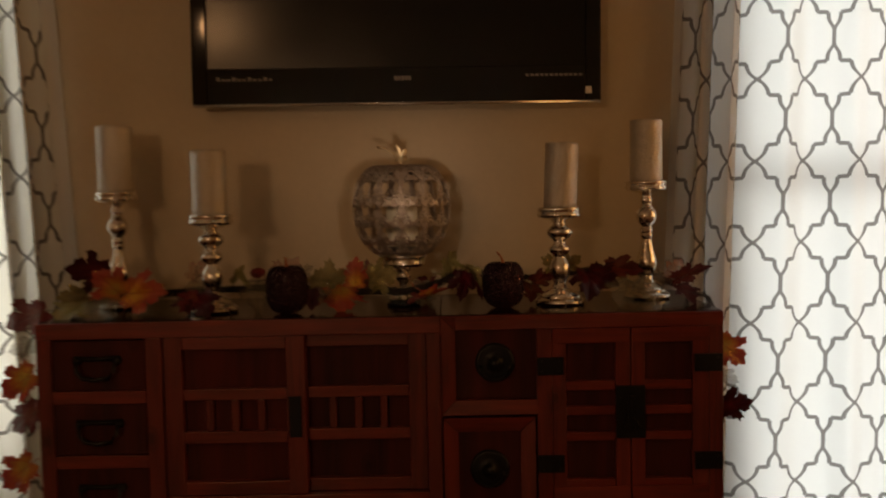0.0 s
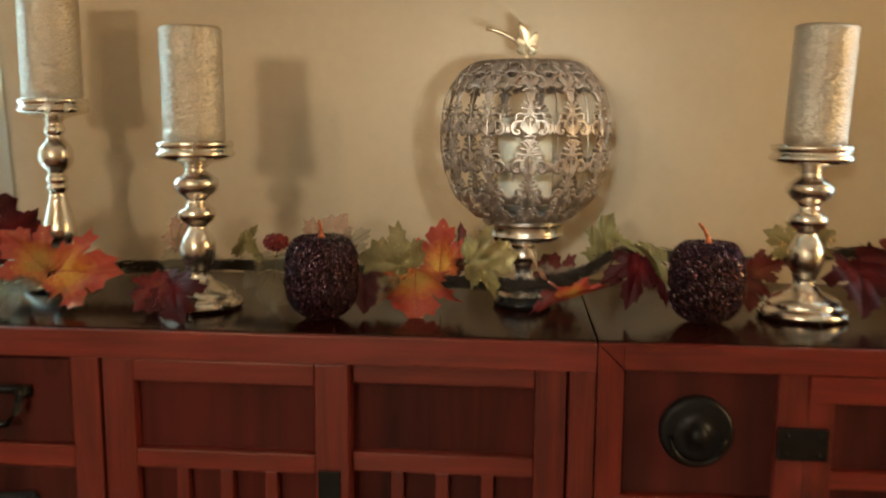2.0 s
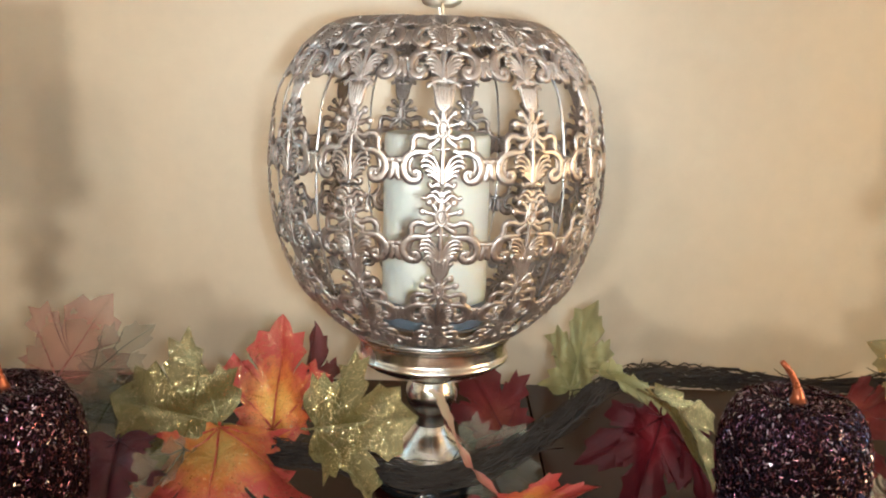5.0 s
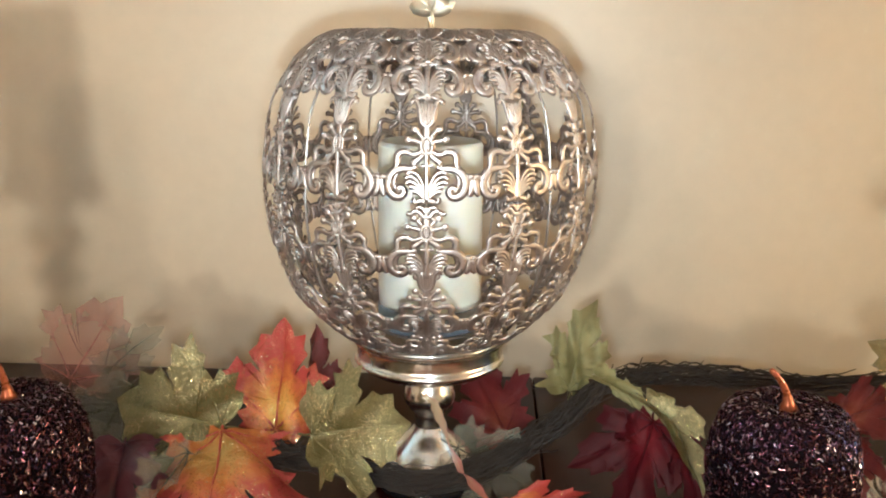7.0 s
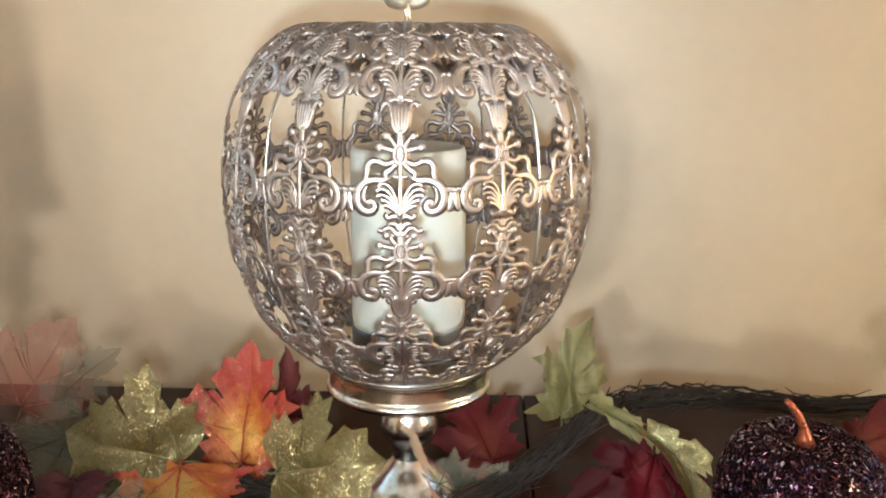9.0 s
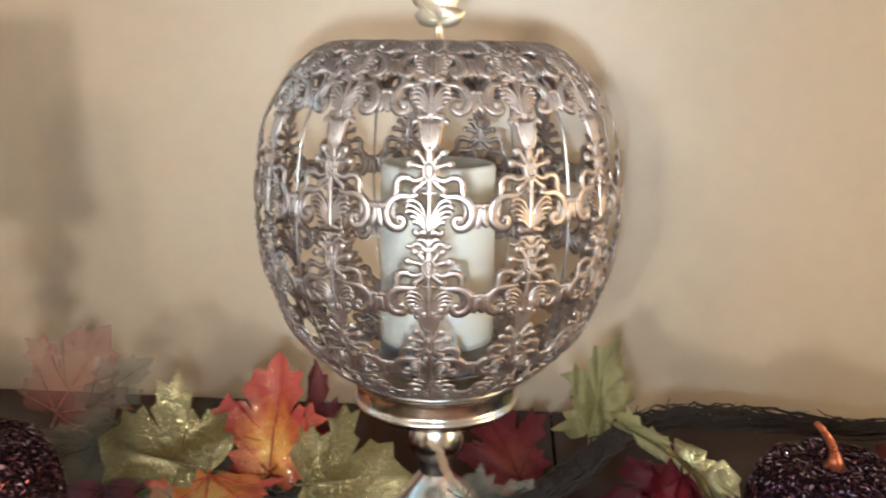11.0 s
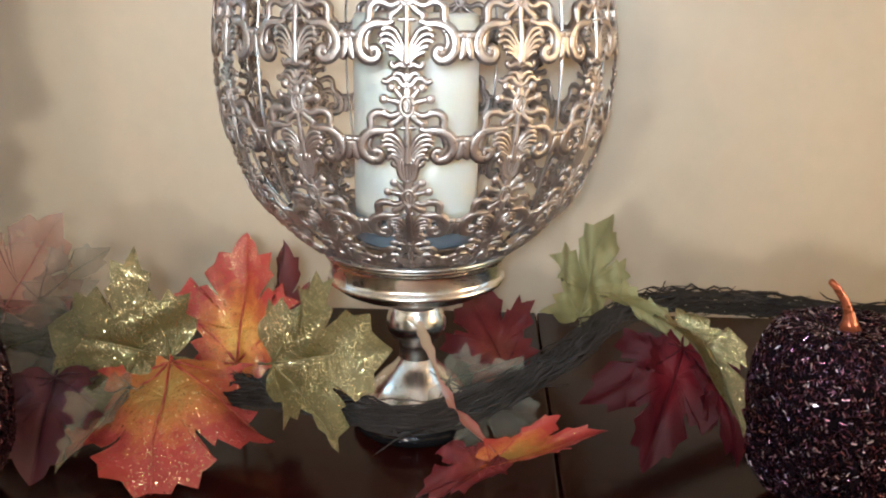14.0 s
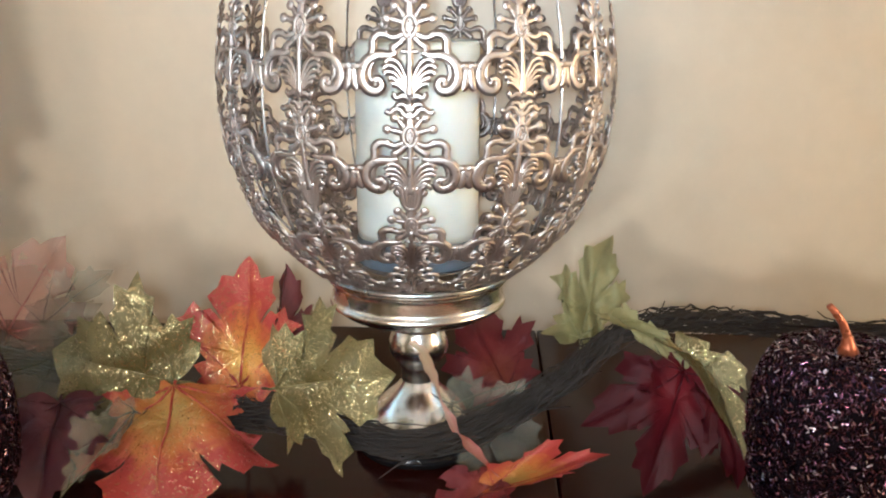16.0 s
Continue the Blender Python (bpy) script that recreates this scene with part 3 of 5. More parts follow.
def mitred_frame(parent, x0, x1, z0, z1, w, y0, y1, sides="lrtb", slope=0.006):
    """Four mitred boards whose faces slope inwards."""
    o = [(x0, z0), (x1, z0), (x1, z1), (x0, z1)]
    wl, wr, wt, wb = (w if s in sides else 0.0 for s in "lrtb")
    i = [(x0 + wl, z0 + wb), (x1 - wr, z0 + wb), (x1 - wr, z1 - wt), (x0 + wl, z1 - wt)]
    for k, s in enumerate("brtl"):
        if s not in sides:
            continue
        a, b, c, d = o[k], o[(k + 1) % 4], i[(k + 1) % 4], i[k]
        g = Geo()
        pts = [a, b, c, d]
        mx, mz = sum(p[0] for p in pts) / 4, sum(p[1] for p in pts) / 4
        pts = [(p[0] + (mx - p[0]) * 0.006, p[1] + (mz - p[1]) * 0.012) for p in pts]
        dy = [0.0, 0.0, slope, slope]
        g.v += [(p[0], y0 + q, p[1]) for p, q in zip(pts, dy)] + [(p[0], y1, p[1]) for p in pts]
        g.f += [(0, 1, 2, 3), (7, 6, 5, 4), (0, 4, 5, 1), (1, 5, 6, 2), (2, 6, 7, 3), (3, 7, 4, 0)]
        part("frame_board", g.mesh("frame_board", False), RED_X if s in "tb" else RED_Z, parent, world_space=True)


def panel(parent, x0, x1, z0, z1, y=0.016, name="panel"):
    return part(name, bevel_box(x0 - 0.002, x1 + 0.002, y, y + 0.006, z0 - 0.002, z1 + 0.002, 0), PANEL_X, parent, "dark red grained panel", True)


def bail_pull(parent, x, z, w):
    """Black iron bail handle on two posts."""
    g = Geo()
    h = w / 2
    pts = [(x - h, -0.012, z), (x - h * 0.93, -0.017, z - 0.020), (x - h * 0.65, -0.019, z - 0.034), (x, -0.020, z - 0.038), (x + h * 0.65, -0.019, z - 0.034), (x + h * 0.93, -0.017, z - 0.020), (x + h, -0.012, z)]
    g.tube(pts, [0.0042, 0.004, 0.0045, 0.005, 0.0045, 0.004, 0.0042], 8)
    pull = part("handle", g.mesh("handle"), IRON, parent, "black iron bail handle", True)
    b = Geo()
    b.tube([(x - h - 0.006, -0.004, z + 0.004), (x, -0.006, z + 0.003), (x + h + 0.006, -0.004, z + 0.004)], [0.006, 0.0045, 0.006], 8)
    for s in (-1, 1):
        b.tube([(x + s * h, 0.001, z), (x + s * h, -0.014, z)], [0.0085, 0.0065], 10)
    part("mounting", b.mesh("mounting"), IRON, pull, world_space=True)


def round_knob(parent, x, z, r):
    """Dished black iron disc with a domed boss."""
    g = Geo()
    prof = [(0.0005, 0.026), (0.006, 0.0255), (0.0095, 0.022), (0.011, 0.016), (0.016, 0.012), (r * 0.62, 0.010), (r * 0.86, 0.012), (r * 0.97, 0.0105), (r, 0.006), (r * 0.99, 0.0)]
    rows = [[(x + rr * math.cos(2 * math.pi * k / 40), -d + 0.008, z + rr * math.sin(2 * math.pi * k / 40)) for k in range(40)] for rr, d in prof]
    g.grid(rows, True)
    k = part("knob", g.mesh("knob"), IRON, parent, "round black iron disc pull", True)
    ring = Geo()
    pts = [(x + r * 0.72 * math.cos(a), -0.006 - 0.004 * (math.sin(a) < 0), z - 0.004 + r * 0.72 * math.sin(a)) for a in (math.pi + math.pi * i / 16 for i in range(17))]
    ring.tube(pts, 0.0028, 8)
    part("ring", ring.mesh("ring"), IRON, k, world_space=True)


def iron_plate(parent, x0, x1, z0, z1, name, y0=-0.0035, studs=4):
    p = part(name, bevel_box(x0, x1, y0, 0.001, z0, z1, 0.0012), IRON, parent, "black iron " + name.replace("_", " "), True)
    for i in range(studs):
        g = Geo()
        sx = x0 + (x1 - x0) * (0.18 if i % 2 == 0 else 0.82)
        sz = z0 + (z1 - z0) * (0.2 if i < 2 else 0.8)
        g.tube([(sx, y0 + 0.0005, sz), (sx, y0 - 0.0012, sz), (sx, y0 - 0.0018, sz)], [0.0028, 0.0022, 0.0006], 8)
        part("stud", g.mesh("stud"), IRON, p, world_space=True)
    return p


def carcass(unit, x0, x1):
    """Sides, back, bottom and the polished top of one unit, with a sheet of painted shade inside."""
    part("side", bevel_box(x0, x0 + 0.018, 0.022, DEPTH, 0.06, TOPZ - 0.03, 0.001), RED_Z, unit, world_space=True)
    part("side", bevel_box(x1 - 0.018, x1, 0.022, DEPTH, 0.06, TOPZ - 0.03, 0.001), RED_Z, unit, world_space=True)
    part("back", bevel_box(x0 + 0.018, x1 - 0.018, DEPTH - 0.012, DEPTH, 0.06, TOPZ - 0.03, 0), PANEL_X, unit, world_space=True)
    part("bottom", bevel_box(x0 + 0.018, x1 - 0.018, 0.022, DEPTH - 0.012, 0.06, 0.08, 0), RED_X, unit, world_space=True)
    # added sheet behind the fronts; its dark colour paints the gaps' shade
    part("shade_sheet", bevel_box(x0 + 0.018, x1 - 0.018, 0.050, 0.056, 0.08, TOPZ - 0.03, 0), SHADE, unit, world_space=True)
    part("top", bevel_box(x0, x1, 0.006, DEPTH, TOPZ - 0.03, TOPZ, 0.002, 3), TOP, unit, "polished dark red-brown top", True)
    for fx in (x0 + 0.03, x1 - 0.09):
        for fy in (0.03, DEPTH - 0.09):
            part("foot", bevel_box(fx, fx + 0.06, fy, fy + 0.06, 0, 0.06, 0.004), RED_Z, unit, world_space=True)


def sliding_door(unit, x0, x1, z0, z1, px0, px1, y0, lift=0.0):
    """Three rows: a wide panel, four small ones between mullions, a wide panel."""
    d = part("door", bevel_box(x0, px0, y0, y0 + 0.018, z0, z1, 0.0012), RED_Z, unit, "sliding door of red lacquered wood", True)
    stile(d, px1, x1, z0, z1, y0, y0 + 0.018)
    lv = [z0, 0.522 + lift, 0.603 + lift, 0.627 + lift, 0.693 + lift, 0.716 + lift, 0.798, z1]
    for a, b in ((0, 1), (2, 3), (4, 5), (6, 7)):
        rail(d, px0, px1, lv[a], lv[b], y0 + 0.0008, y0 + 0.018)
    for a, b in ((1, 2), (5, 6)):
        panel(d, px0, px1, lv[a], lv[b], y0 + 0.0165)
    pitch, m = (px1 - px0) / 4, 0.015
    for k in range(4):
        panel(d, px0 + k * pitch + (m / 2 if k else 0), px0 + (k + 1) * pitch - (m / 2 if k < 3 else 0), lv[3], lv[4], y0 + 0.0165)
        if k:
            stile(d, px0 + k * pitch - m / 2, px0 + k * pitch + m / 2, lv[3], lv[4], y0 + 0.0012 + 0.002 * (k % 2), y0 + 0.018, name="mullion")
    return d


def left_unit():
    x0, x1 = -0.742, 0.0896
    u = thing("sideboard_cabinet", ((x0 + x1) / 2, DEPTH / 2, 0), "red lacquered wooden cabinet with drawers and two sliding doors", "cabinet", "cabinet units")
    carcass(u, x0, x1)
    rail(u, x0, x1, 0.825, TOPZ - 0.0015, -0.0012, 0.022)
    stile(u, x0, -0.712, 0.10, 0.825)
    stile(u, -0.518, -0.484, 0.10, 0.825)
    stile(u, 0.060, x1, 0.10, 0.825)
    # drawers
    levels = [(0.717, 0.822), (0.582, 0.690), (0.447, 0.555), (0.312, 0.420), (0.177, 0.285)]
    for z0, z1 in levels:
        d = part("drawer", bevel_box(-0.7105, -0.5195, 0.004, 0.024, z0 + 0.001, z1 - 0.001, 0.002), PANEL_X, u, "drawer with a dark red front", True)
        bail_pull(d, -0.615, z1 - 0.040, 0.082)
        rail(u, -0.712, -0.518, z0 - 0.027, z0)
    rail(u, -0.484, 0.060, 0.44, 0.493)
    rail(u, -0.484, 0.060, 0.10, 0.14)
    # plain boards under the doors
    panel(u, -0.484, 0.060, 0.14, 0.44, 0.012)
    left = sliding_door(u, -0.4805, -0.190, 0.494, 0.824, -0.443, -0.229, 0.002)
    sliding_door(u, -0.222, 0.0585, 0.494, 0.824, -0.190, 0.022, 0.021, -0.002)
    iron_plate(left, -0.225, -0.199, 0.614, 0.699, "finger_pull", -0.0025, 2)
    return u


def double_door(unit, x0, x1, px0, px1):
    d = part("door", bevel_box(x0, px0, 0.001, 0.022, 0.470, 0.828, 0.0015), RED_Z, unit, "hinged door with slatted panels", True)
    stile(d, px1, x1, 0.470, 0.828, 0.001, 0.022)
    mitred_frame(d, x0, x1, 0.470, 0.8285, 0.030, -0.0035, 0.001, "tb", 0.002)
    for a, b in ((0.498, 0.514), (0.594, 0.612), (0.648, 0.666), (0.699, 0.719), (0.796, 0.800)):
        rail(d, px0, px1, a, b, 0.0035, 0.022, name="slat")
    for a, b in ((0.514, 0.594), (0.612, 0.648), (0.666, 0.699), (0.719, 0.796)):
        panel(d, px0, px1, a, b, 0.0165)
    return d


def right_unit():
    x0, x1 = 0.0903, 0.667
    u = thing("sideboard_cabinet", ((x0 + x1) / 2, DEPTH / 2, 0), "red lacquered wooden cabinet with iron-hinged doors and disc knobs", "cabinet", "cabinet units")
    carcass(u, x0, x1)
    rail(u, 0.119, x1, 0.829, TOPZ - 0.0015, -0.0012, 0.022)
    mitred_frame(u, x0, 0.290, 0.6535, TOPZ - 0.0015, 0.0295, -0.0016, 0.022, "ltb", 0.004)
    panel(u, 0.119, 0.286, 0.686, 0.829, 0.012)
    drawer = panel(u, 0.119, 0.286, 0.690, 0.826, 0.010, "drawer")
    round_knob(drawer, 0.200, 0.761, 0.0405)
    stile(u, 0.2855, 0.317, 0.10, 0.829, 0.0005)
    # lower drawer, proud of the case
    low = part("drawer", bevel_box(0.094, 0.280, 0.004, 0.022, 0.430, 0.647, 0.001), PANEL_X, u, "raised drawer with a mitred frame", True)
    mitred_frame(low, 0.093, 0.281, 0.430, 0.648, 0.030, -0.006, 0.004, "lrtb", 0.007)
    round_knob(low, 0.186, 0.540, 0.0405)
    rail(u, x0, 0.2855, 0.400, 0.428)
    panel(u, x0, 0.2855, 0.10, 0.400, 0.012)
    a = double_door(u, 0.3175, 0.4765, 0.346, 0.447)
    b = double_door(u, 0.4785, 0.638, 0.507, 0.604)
    stile(u, 0.6385, x1, 0.10, 0.829)
    rail(u, 0.317, 0.6385, 0.43, 0.468)
    panel(u, 0.317, 0.6385, 0.10, 0.43, 0.012)
    for z0 in (0.734, 0.531):
        iron_plate(a, 0.286, 0.340, z0, z0 + 0.036, "hinge", -0.006)
        iron_plate(b, 0.607, 0.664, z0 + 0.002, z0 + 0.038, "hinge", -0.006)
    lock = iron_plate(b, 0.446, 0.506, 0.601, 0.709, "lock_plate", -0.007)
    part("hasp", bevel_box(0.470, 0.482, -0.014, -0.006, 0.640, 0.690, 0.002), IRON, lock, world_space=True)
    g = Geo()
    g.tube([(0.476 + 0.012 * math.cos(t), -0.013, 0.632 + 0.012 * math.sin(t)) for t in (2 * math.pi * k / 16 for k in range(17))], 0.0022, 6)
    part("pull_ring", g.mesh("pull_ring"), IRON, lock, world_space=True)


left_unit()
right_unit()


# ---- candles and holders ----
SHORT = [(0.0, 0.0), (0.052, 0.0), (0.0545, 0.004), (0.0545, 0.009), (0.050, 0.013), (0.0455, 0.015), (0.046, 0.019), (0.040, 0.025), (0.028, 0.030), (0.018, 0.036), (0.0135, 0.043), (0.0135, 0.049), (0.017, 0.056), (0.0215, 0.068), (0.0225, 0.080), (0.019, 0.092), (0.0125, 0.102), (0.0115, 0.106), (0.014, 0.109), (0.021, 0.114), (0.0245, 0.121), (0.022, 0.128), (0.0145, 0.133), (0.0125, 0.138), (0.0145, 0.143), (0.0240, 0.149), (0.0290, 0.158), (0.0275, 0.166), (0.019, 0.172), (0.0125, 0.176), (0.0135, 0.181), (0.022, 0.186), (0.040, 0.190), (0.0485, 0.194), (0.050, 0.198), (0.0475, 0.202), (0.0455, 0.204), (0.048, 0.207), (0.0485, 0.211), (0.0465, 0.214), (0.043, 0.2125), (0.0, 0.2115)]
TALL = [(0.0, 0.0), (0.050, 0.0), (0.0525, 0.004), (0.0525, 0.009), (0.047, 0.013), (0.042, 0.016), (0.042, 0.020), (0.034, 0.027), (0.022, 0.034), (0.015, 0.042), (0.0125, 0.052), (0.014, 0.058), (0.019, 0.064), (0.0235, 0.076), (0.0225, 0.090), (0.0175, 0.108), (0.013, 0.126), (0.0105, 0.137), (0.0135, 0.141), (0.015, 0.145), (0.012, 0.149), (0.0145, 0.153), (0.015, 0.158), (0.011, 0.163), (0.0125, 0.167), (0.019, 0.173), (0.0235, 0.183), (0.0240, 0.190), (0.0225, 0.199), (0.017, 0.207), (0.0115, 0.213), (0.0105, 0.218), (0.0135, 0.222), (0.0135, 0.228), (0.0105, 0.233), (0.0125, 0.239), (0.022, 0.243), (0.040, 0.247), (0.0475, 0.250), (0.0485, 0.254), (0.0455, 0.258), (0.045, 0.260), (0.047, 0.263), (0.047, 0.267), (0.045, 0.269), (0.041, 0.2675), (0.0, 0.2665)]


def smooth_profile(profile, times=2):
    """Rounds a lathe profile by cutting its corners."""
    for _ in range(times - 1):
        out = [profile[0]]
        for (r0, z0), (r1, z1) in zip(profile, profile[1:]):
            out += [(r0 * 0.75 + r1 * 0.25, z0 * 0.75 + z1 * 0.25), (r0 * 0.25 + r1 * 0.75, z0 * 0.25 + z1 * 0.75)]
        profile = out + [profile[-1]]
    return profile


def candlestick(x, y, profile, dish, label):
    t = thing("candlestick", (x, y, TOPZ), label, "candlestick", "candlesticks along the cabinet")
    prof = smooth_profile(profile, 2)
    foot = [p for p in prof if p[1] <= 0.0345]
    stem = [p for p in prof if 0.0345 <= p[1] <= dish]
    bowl = [p for p in prof if p[1] >= dish]
    for name, pr in (("foot", foot), ("stem", [foot[-1]] + stem), ("dish", [stem[-1]] + bowl)):
        g = Geo()
        g.lathe(pr, 48)
        part(name, g.mesh(name), SILVER, t)
    return t


def pillar_candle(x, y, z, r, h, lean=0.0):
    c = thing("pillar_candle", (x, y, z), "silver glitter pillar candle standing in a silver dish", "candle", "pillar candles")
    g = Geo()
    prof = [(0.0, 0.0), (r - 0.002, 0.0), (r, 0.002)] + [(r + 0.0004 * math.sin(9 * k), 0.002 + (h - 0.006) * k / 12) for k in range(1, 13)] + [(r - 0.0012, h - 0.001), (r - 0.004, h), (r * 0.75, h - 0.0035), (r * 0.35, h - 0.006), (0.0, h - 0.0065)]
    g.lathe(prof, 56)
    part("wax", g.mesh("wax"), GLITTER_WAX, c)
    w = Geo()
    w.tube([(0, 0, h - 0.0075), (0.0006, 0, h - 0.002), (0.002, 0.001, h + 0.003)], 0.001, 6)
    part("wick", w.mesh("wick"), WICK, c)
    c.rotation_euler = (0, radians(lean), 0)


candlestick(-0.408, 0.130, SHORT, 0.181, "short silver mercury-glass candlestick with stacked bulges")
pillar_candle(-0.408, 0.130, TOPZ + 0.2122, 0.0380, 0.141, -0.6)
candlestick(0.355, 0.160, SHORT, 0.181, "short silver mercury-glass candlestick with stacked bulges")
pillar_candle(0.357, 0.160, TOPZ + 0.2128, 0.0365, 0.142, 2.6)
candlestick(-0.655, 0.245, TALL, 0.238, "tall silver mercury-glass candlestick with a ball stem")
pillar_candle(-0.655, 0.245, TOPZ + 0.2672, 0.0405, 0.152)
candlestick(0.565, 0.240, TALL, 0.238, "tall silver mercury-glass candlestick with a ball stem")
pillar_candle(0.565, 0.240, TOPZ + 0.2672, 0.0365, 0.140, 0.5)


# ---- the pumpkin lantern ----
LX, LY = 0.0065, 0.190
OUTLINE = [(0.0104, 1.1683), (0.0290, 1.1714), (0.0487, 1.1740), (0.0660, 1.1722), (0.0838, 1.1596), (0.0962, 1.1415), (0.1040, 1.1232), (0.1085, 1.0873), (0.1064, 1.0520), (0.0965, 1.0190), (0.0868, 1.0020), (0.0722, 0.9868), (0.0600, 0.9770), (0.0535, 0.9725)]


def meridian():
    """The lantern's outline as a smooth curve, with its length from the top."""
    pts = [Vector((r, z, 0)) for r, z in OUTLINE]
    fine = []
    for i in range(len(pts) - 1):
        p0, p1, p2, p3 = pts[max(i - 1, 0)], pts[i], pts[i + 1], pts[min(i + 2, len(pts) - 1)]
        for k in range(8):
            t = k / 8
            fine.append(0.5 * ((2 * p1) + (p2 - p0) * t + (2 * p0 - 5 * p1 + 4 * p2 - p3) * t * t + (3 * p1 - p0 - 3 * p2 + p3) * t ** 3))
    fine.append(pts[-1])
    way = [0.0]
    for a, b in zip(fine, fine[1:]):
        way.append(way[-1] + (b - a).length)
    return np.array(way), np.array([p.x for p in fine]), np.array([p.y for p in fine])


WAY, RAD, HGT = meridian()
S_UPPER = float(np.interp(-1.1123, -HGT[16:], WAY[16:]))
S_LOWER = float(np.interp(-1.0588, -HGT[16:], WAY[16:]))


def on_globe(x, s, out=0.0):
    """A point and the outward normal at x metres beside a column's middle and s metres down the outline."""
    s = min(max(s, 0.0), WAY[-1])
    r, z = float(np.interp(s, WAY, RAD)), float(np.interp(s, WAY, HGT))
    e = 0.001
    dr = float(np.interp(s + e, WAY, RAD) - np.interp(s - e, WAY, RAD))
    dz = float(np.interp(s + e, WAY, HGT) - np.interp(s - e, WAY, HGT))
    a = x / 0.1083
    n = Vector((-dz, dr)).normalized()
    if n.x < 0 and r > 0.09:
        n = -n
    rr, zz = r + out * n.x, z + out * n.y
    return Vector((rr * math.sin(a), -rr * math.cos(a), zz)), Vector((n.x * math.sin(a), -n.x * math.cos(a), n.y))


def stroke(g, s0, pts, width, flat=0.34, lift=0.0, steps=4):
    """A raised band of stamped sheet through points in mm (x to the side, y up) from the motif's oval; width is half its breadth."""
    p = [Vector((x, y, 0)) for x, y in pts]
    fine = []
    for i in range(len(p) - 1):
        p0, p1, p2, p3 = p[max(i - 1, 0)], p[i], p[i + 1], p[min(i + 2, len(p) - 1)]
        for k in range(steps):
            t = k / steps
            fine.append(0.5 * ((2 * p1) + (p2 - p0) * t + (2 * p0 - 5 * p1 + 4 * p2 - p3) * t * t + (3 * p1 - p0 - 3 * p2 + p3) * t ** 3))
    fine.append(p[-1])
    place = [on_globe(q.x / 1000, s0 - q.y / 1000, lift / 1000) for q in fine]
    n = len(place)
    at = np.linspace(0, len(width) - 1, n)
    radii = [float(np.interp(a, range(len(width)), width)) / 1000 for a in at]
    ups = [q[1] for q in place]
    if flat <= 0.2:
        g.tube([q[0] for q in place], radii, 4, flat, ups, 1)
        return
    # the band stands on a slightly wider sheet with dark patina
    g.tube([q[0] for q in place], [1.04 * r for r in radii], 6, flat, ups)
    g.tube([q[0] - 0.00035 * q[1] for q in place], [1.12 * r + 0.00040 for r in radii], 4, 0.1, ups, 1)


def blob(g, s0, x, y, r, rise=0.55, tall=1.0):
    """A small raised bead, round or oval."""
    c, n = on_globe(x / 1000, s0 - y / 1000, -0.0003)
    down = on_globe(x / 1000, s0 - y / 1000 + 0.001, -0.0003)[0] - c
    w = down.normalized()
    u = n.cross(w).normalized()
    rows = []
    for k in range(5):
        a = k / 4 * math.pi / 2
        rows.append([c + (r / 1000) * (math.cos(a) * (math.cos(b) * u + tall * math.sin(b) * w) + rise * math.sin(a) * n) for b in (2 * math.pi * j / 12 for j in range(12))])
    g.grid(rows, True)


